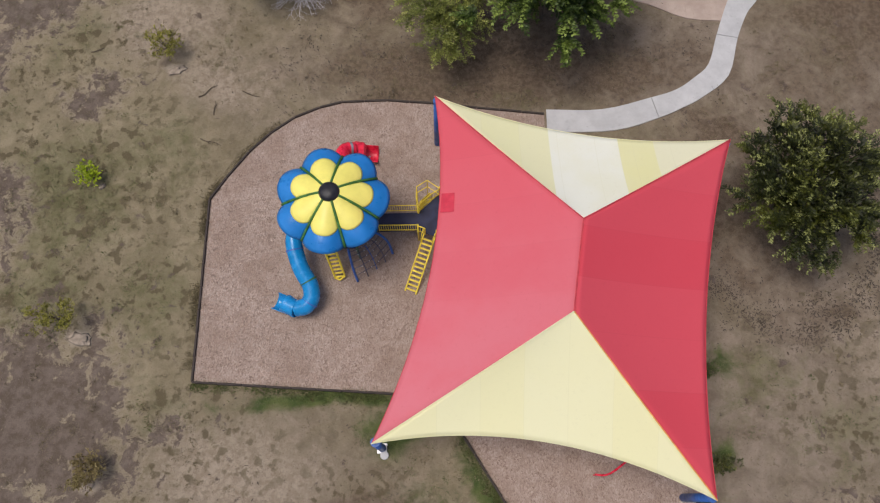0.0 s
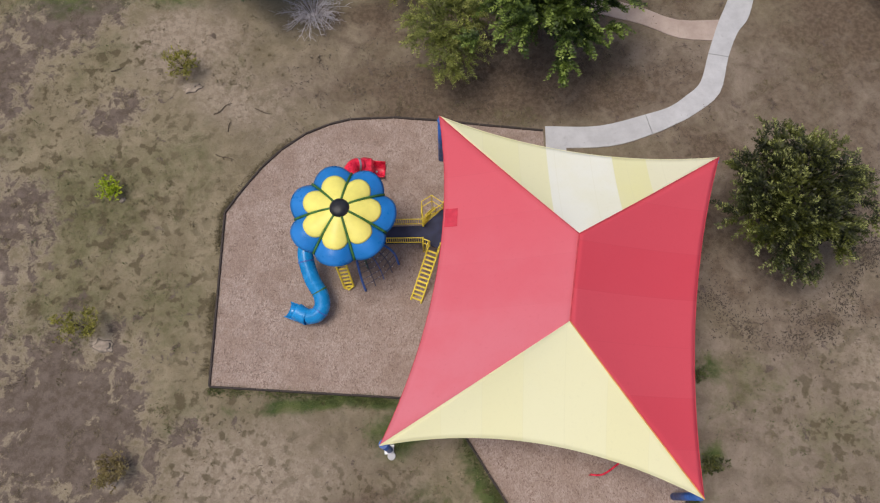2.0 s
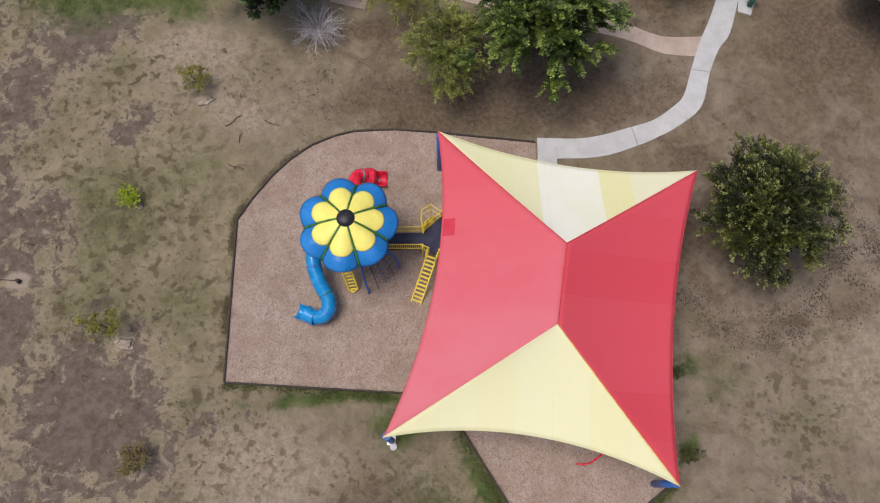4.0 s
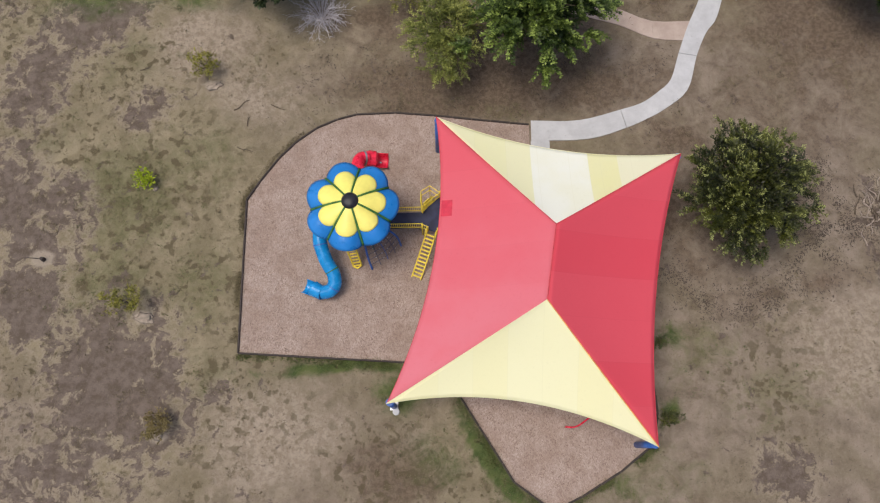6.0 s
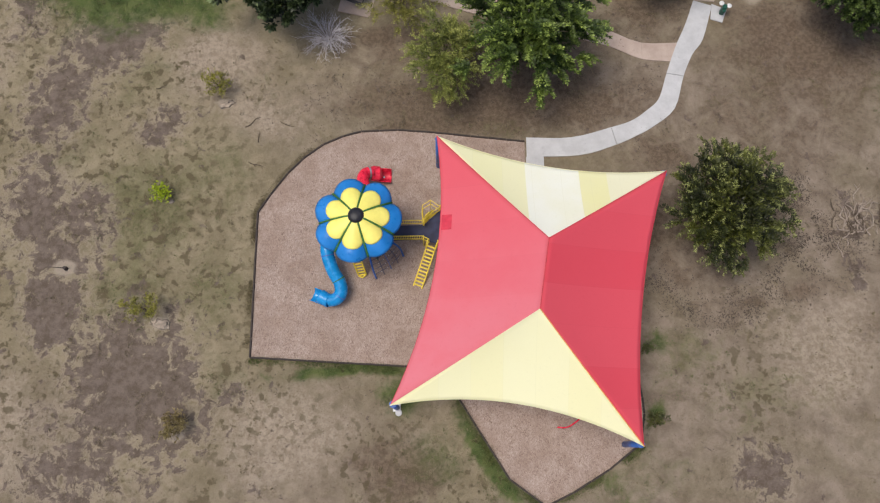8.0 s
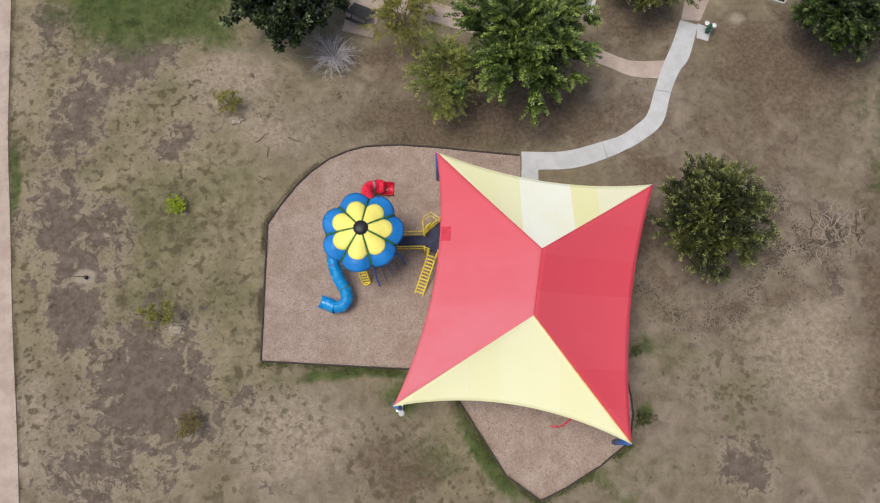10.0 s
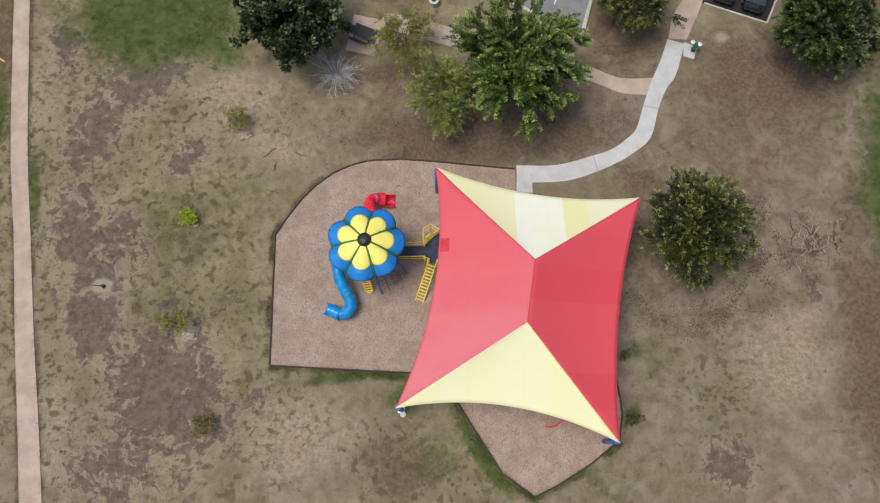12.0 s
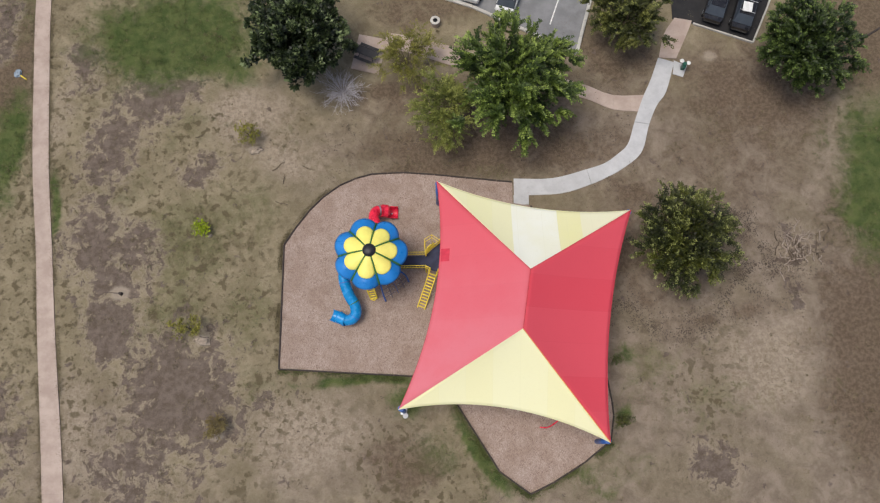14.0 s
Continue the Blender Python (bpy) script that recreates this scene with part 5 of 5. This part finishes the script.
part("roof_load", box(bmesh.new(), (-0.75, 0.1, 1.88), (0.95, 0.8, 0.12), 6, 0.03), WHITE, racked, "white sheeted roof load")
car("parked_car", (3.0, 39.8), 72, CAR_WHITE, "white parked car behind the trees")
car("parked_car", (6.0, 38.6), 72, CAR_WHITE, "white parked car under the elm")

bag = thing("litter_bag", (-36.9, 31.1, -0.04), "pale blue crumpled bag on the grass", "bag")
bm = bmesh.new()
bmesh.ops.create_icosphere(bm, subdivisions=3, radius=0.34)
for v in bm.verts:
    v.co *= 1 + 0.5 * noise.noise(v.co * 5)
    v.co.z = max(v.co.z * 0.55, -0.02) + 0.02
part("bag", bm, plain("pale_blue_film", (0.24, 0.30, 0.36), 0.5), bag)
part("strap", rod(bmesh.new(), (0.2, -0.2, 0.05), (0.8, -0.6, 0.04), 0.05, 6), YELLOW_RAIL, bag)

# ---- grass tufts and loose chips, too many to count ----


def inside(x, y, poly):
    hit = False
    for (x0, y0), (x1, y1) in zip(poly, poly[1:] + poly[:1]):
        if (y0 > y) != (y1 > y) and x < (x1 - x0) * (y - y0) / (y1 - y0) + x0:
            hit = not hit
    return hit


WALKS = [[(5.6, 21.4), (9, 21.5), (13.5, 23.1), (15.8, 25.9), (18.5, 32.4), (19.2, 35), (20.5, 37), (22, 36), (21.3, 31.4), (20.2, 30.4), (18.2, 26.6), (16, 23), (12, 20.4), (6, 18.6)],
         [(-38.6, 75), (-36.5, 38), (-33.3, 15), (-30.2, -3.7), (-26, -40), (-24.2, -40), (-28.2, -3.7), (-31.6, 15), (-34.8, 38), (-37, 75)]]


def tufts(name, material, count, seed, keep, label, blade=0.2, per=22, size=0.22):
    rng = random.Random(seed)
    verts, faces = [], []
    made = 0
    while made < count:
        x, y = rng.uniform(-44, 44), rng.uniform(-12, 44)
        if not keep(x, y, rng) or inside(x, y, BED) or any(inside(x, y, w) for w in WALKS):
            continue
        made += 1
        s = size * rng.uniform(0.4, 1.5)
        for i in range(per):
            a, r = rng.uniform(0, 6.283), s * math.sqrt(rng.random())
            o = Vector((x + r * math.cos(a), y + r * math.sin(a), -0.06))
            d = Vector((math.cos(a) * rng.uniform(0.1, 0.9), math.sin(a) * rng.uniform(0.1, 0.9), rng.uniform(0.3, 0.9))) * blade * rng.uniform(0.5, 1.2)
            w = Vector((-math.sin(a), math.cos(a), 0)) * 0.013
            n = len(verts)
            verts += [tuple(o - w), tuple(o + w), tuple(o + d)]
            faces.append((n, n + 1, n + 2))
    return tagged(loose(name, verts, faces, material), label, "grass", kind="stuff")


def clumpy(x, y, rng):
    return noise.noise((x * 0.22, y * 0.22, 5.0)) + 0.6 * noise.noise((x * 0.8, y * 0.8, 2.0)) + (0.18 if x < -12 else 0.0) > rng.uniform(-0.1, 0.55)


def greenish(x, y, rng):
    best = max(s * math.exp(-((x - gx) / rx) ** 2 - ((y - gy) / ry) ** 2) for gx, gy, rx, ry, _, s in GREEN + LAWN)
    return best > rng.uniform(0.15, 0.9)


tufts("dead_grass_tufts", TUFT, 4200, 1, clumpy, "brown dead grass tufts scattered over the park")
tufts("green_grass_tufts", TUFT_GREEN, 1500, 2, greenish, "low green grass tufts", per=26, size=0.32)


def edge_grass(name, lines, material, count, seed, label, wide=0.12, patchy=0.0):
    """Blades that lean over the edges of paths and timbers."""
    rng = random.Random(seed)
    verts, faces = [], []
    spans = [(Vector((*a, 0)), Vector((*b, 0))) for line in lines for a, b in zip(line, line[1:])]
    weight = [(b - a).length for a, b in spans]
    while len(faces) < count:
        a, b = rng.choices(spans, weight)[0]
        p = a.lerp(b, rng.random())
        if noise.noise((p.x * 0.6, p.y * 0.6, seed)) < patchy + rng.uniform(-0.3, 0.2):
            continue
        side = Vector((b.y - a.y, a.x - b.x, 0)).normalized()
        o = p + side * rng.gauss(0, wide) + Vector((0, 0, -0.04))
        turn = rng.uniform(0, 6.283)
        d = Vector((math.cos(turn) * 0.14, math.sin(turn) * 0.14, rng.uniform(0.08, 0.2))) * rng.uniform(0.5, 1.3)
        w = Vector((-math.sin(turn), math.cos(turn), 0)) * 0.014
        n = len(verts)
        verts += [tuple(o - w), tuple(o + w), tuple(o + d)]
        faces.append((n, n + 1, n + 2))
    return tagged(loose(name, verts, faces, material), label, "grass", kind="stuff")


TRAIL_EDGES = [[(-37.0, 48), (-36.4, 37.9), (-35.5, 30.0), (-34.5, 22.25), (-33.2, 14.96), (-32.12, 8.1), (-30.12, -3.66), (-28.1, -18)],
               [(-35.5, 48), (-34.88, 37.9), (-33.96, 30.0), (-32.95, 22.25), (-31.68, 14.95), (-30.53, 8.1), (-28.36, -3.66), (-26.3, -18)]]
edge_grass("trail_edge_grass", TRAIL_EDGES, TUFT, 9000, 51, "dry grass creeping over the trail edges", 0.13)
edge_grass("bed_edge_grass", [[(-12.9, 5.36), (-7.77, 5.06), (-2.65, 4.78), (-0.6, 4.66)], [(-0.2, 4.4), (1.9, 1.0), (3.95, -2.2), (6.3, -3.95), (10.5, -1.75), (12.7, 0.0)]],
           TUFT_GREEN, 6500, 52, "green grass growing along the timber edging", 0.16, 0.05)
edge_grass("bed_edge_weeds", [[(-13.12, 5.6), (-13.15, 15.5), (-12.35, 16.95), (-11.2, 18.55), (-10.1, 19.7), (-8.7, 20.8)]], TUFT, 2500, 53, "dry grass along the timber edging", 0.14, 0.1)


def chips():
    rng = random.Random(9)
    verts, faces = [], []
    while len(faces) < 26000:
        x, y = rng.uniform(-13, 13), rng.uniform(-4, 22)
        if not inside(x, y, BED):
            continue
        a, l, w, z = rng.uniform(0, 3.1416), rng.uniform(0.03, 0.09), rng.uniform(0.012, 0.03), rng.uniform(0.024, 0.045)
        c, s = math.cos(a), math.sin(a)
        n = len(verts)
        verts += [(x - c * l, y - s * l, z), (x + s * w, y - c * w, z + 0.012), (x + c * l, y + s * l, z + rng.uniform(-0.01, 0.02)), (x - s * w, y + c * w, z)]
        faces.append((n, n + 1, n + 2, n + 3))
    tagged(loose("loose_chips", verts, faces, CHIP), "loose wood chips on the play surface", "mulch", kind="stuff")


chips()


def debris():
    """Fallen twigs and dead leaves, thick round the oak and under the northern trees."""
    rng = random.Random(12)
    verts, faces = [], []
    while len(faces) < 7500:
        pick = rng.random()
        if pick < 0.42:
            a, r = radians(rng.uniform(-160, 35)), rng.gauss(6.3, 0.9)
            x, y = 18.4 + r * math.cos(a), 14.9 + r * math.sin(a)
        elif pick < 0.55:
            x, y = rng.gauss(26.5, 1.8), rng.gauss(13.5, 1.6)
        elif pick < 0.80:
            x, y = rng.uniform(-10, 16), rng.gauss(24.0, 2.2)
        else:
            x, y = rng.uniform(-42, 40), rng.uniform(-10, 36)
        if inside(x, y, BED) or any(inside(x, y, w) for w in WALKS) or noise.noise((x * 0.7, y * 0.7, 8.0)) < rng.uniform(-0.25, 0.35):
            continue
        a, l, w = rng.uniform(0, 3.1416), rng.uniform(0.025, 0.13) * rng.random() + 0.02, rng.uniform(0.010, 0.035)
        c, s, z = math.cos(a), math.sin(a), rng.uniform(-0.01, 0.02)
        n = len(verts)
        verts += [(x - c * l, y - s * l, z), (x + s * w, y - c * w, z + 0.02), (x + c * l, y + s * l, z + 0.015), (x - s * w, y + c * w, z)]
        faces.append((n, n + 1, n + 2, n + 3))
    tagged(loose("fallen_twigs", verts, faces, DEAD_LEAF), "fallen dark twigs and dead leaves on dry grass", "leaf litter", kind="stuff")


debris()
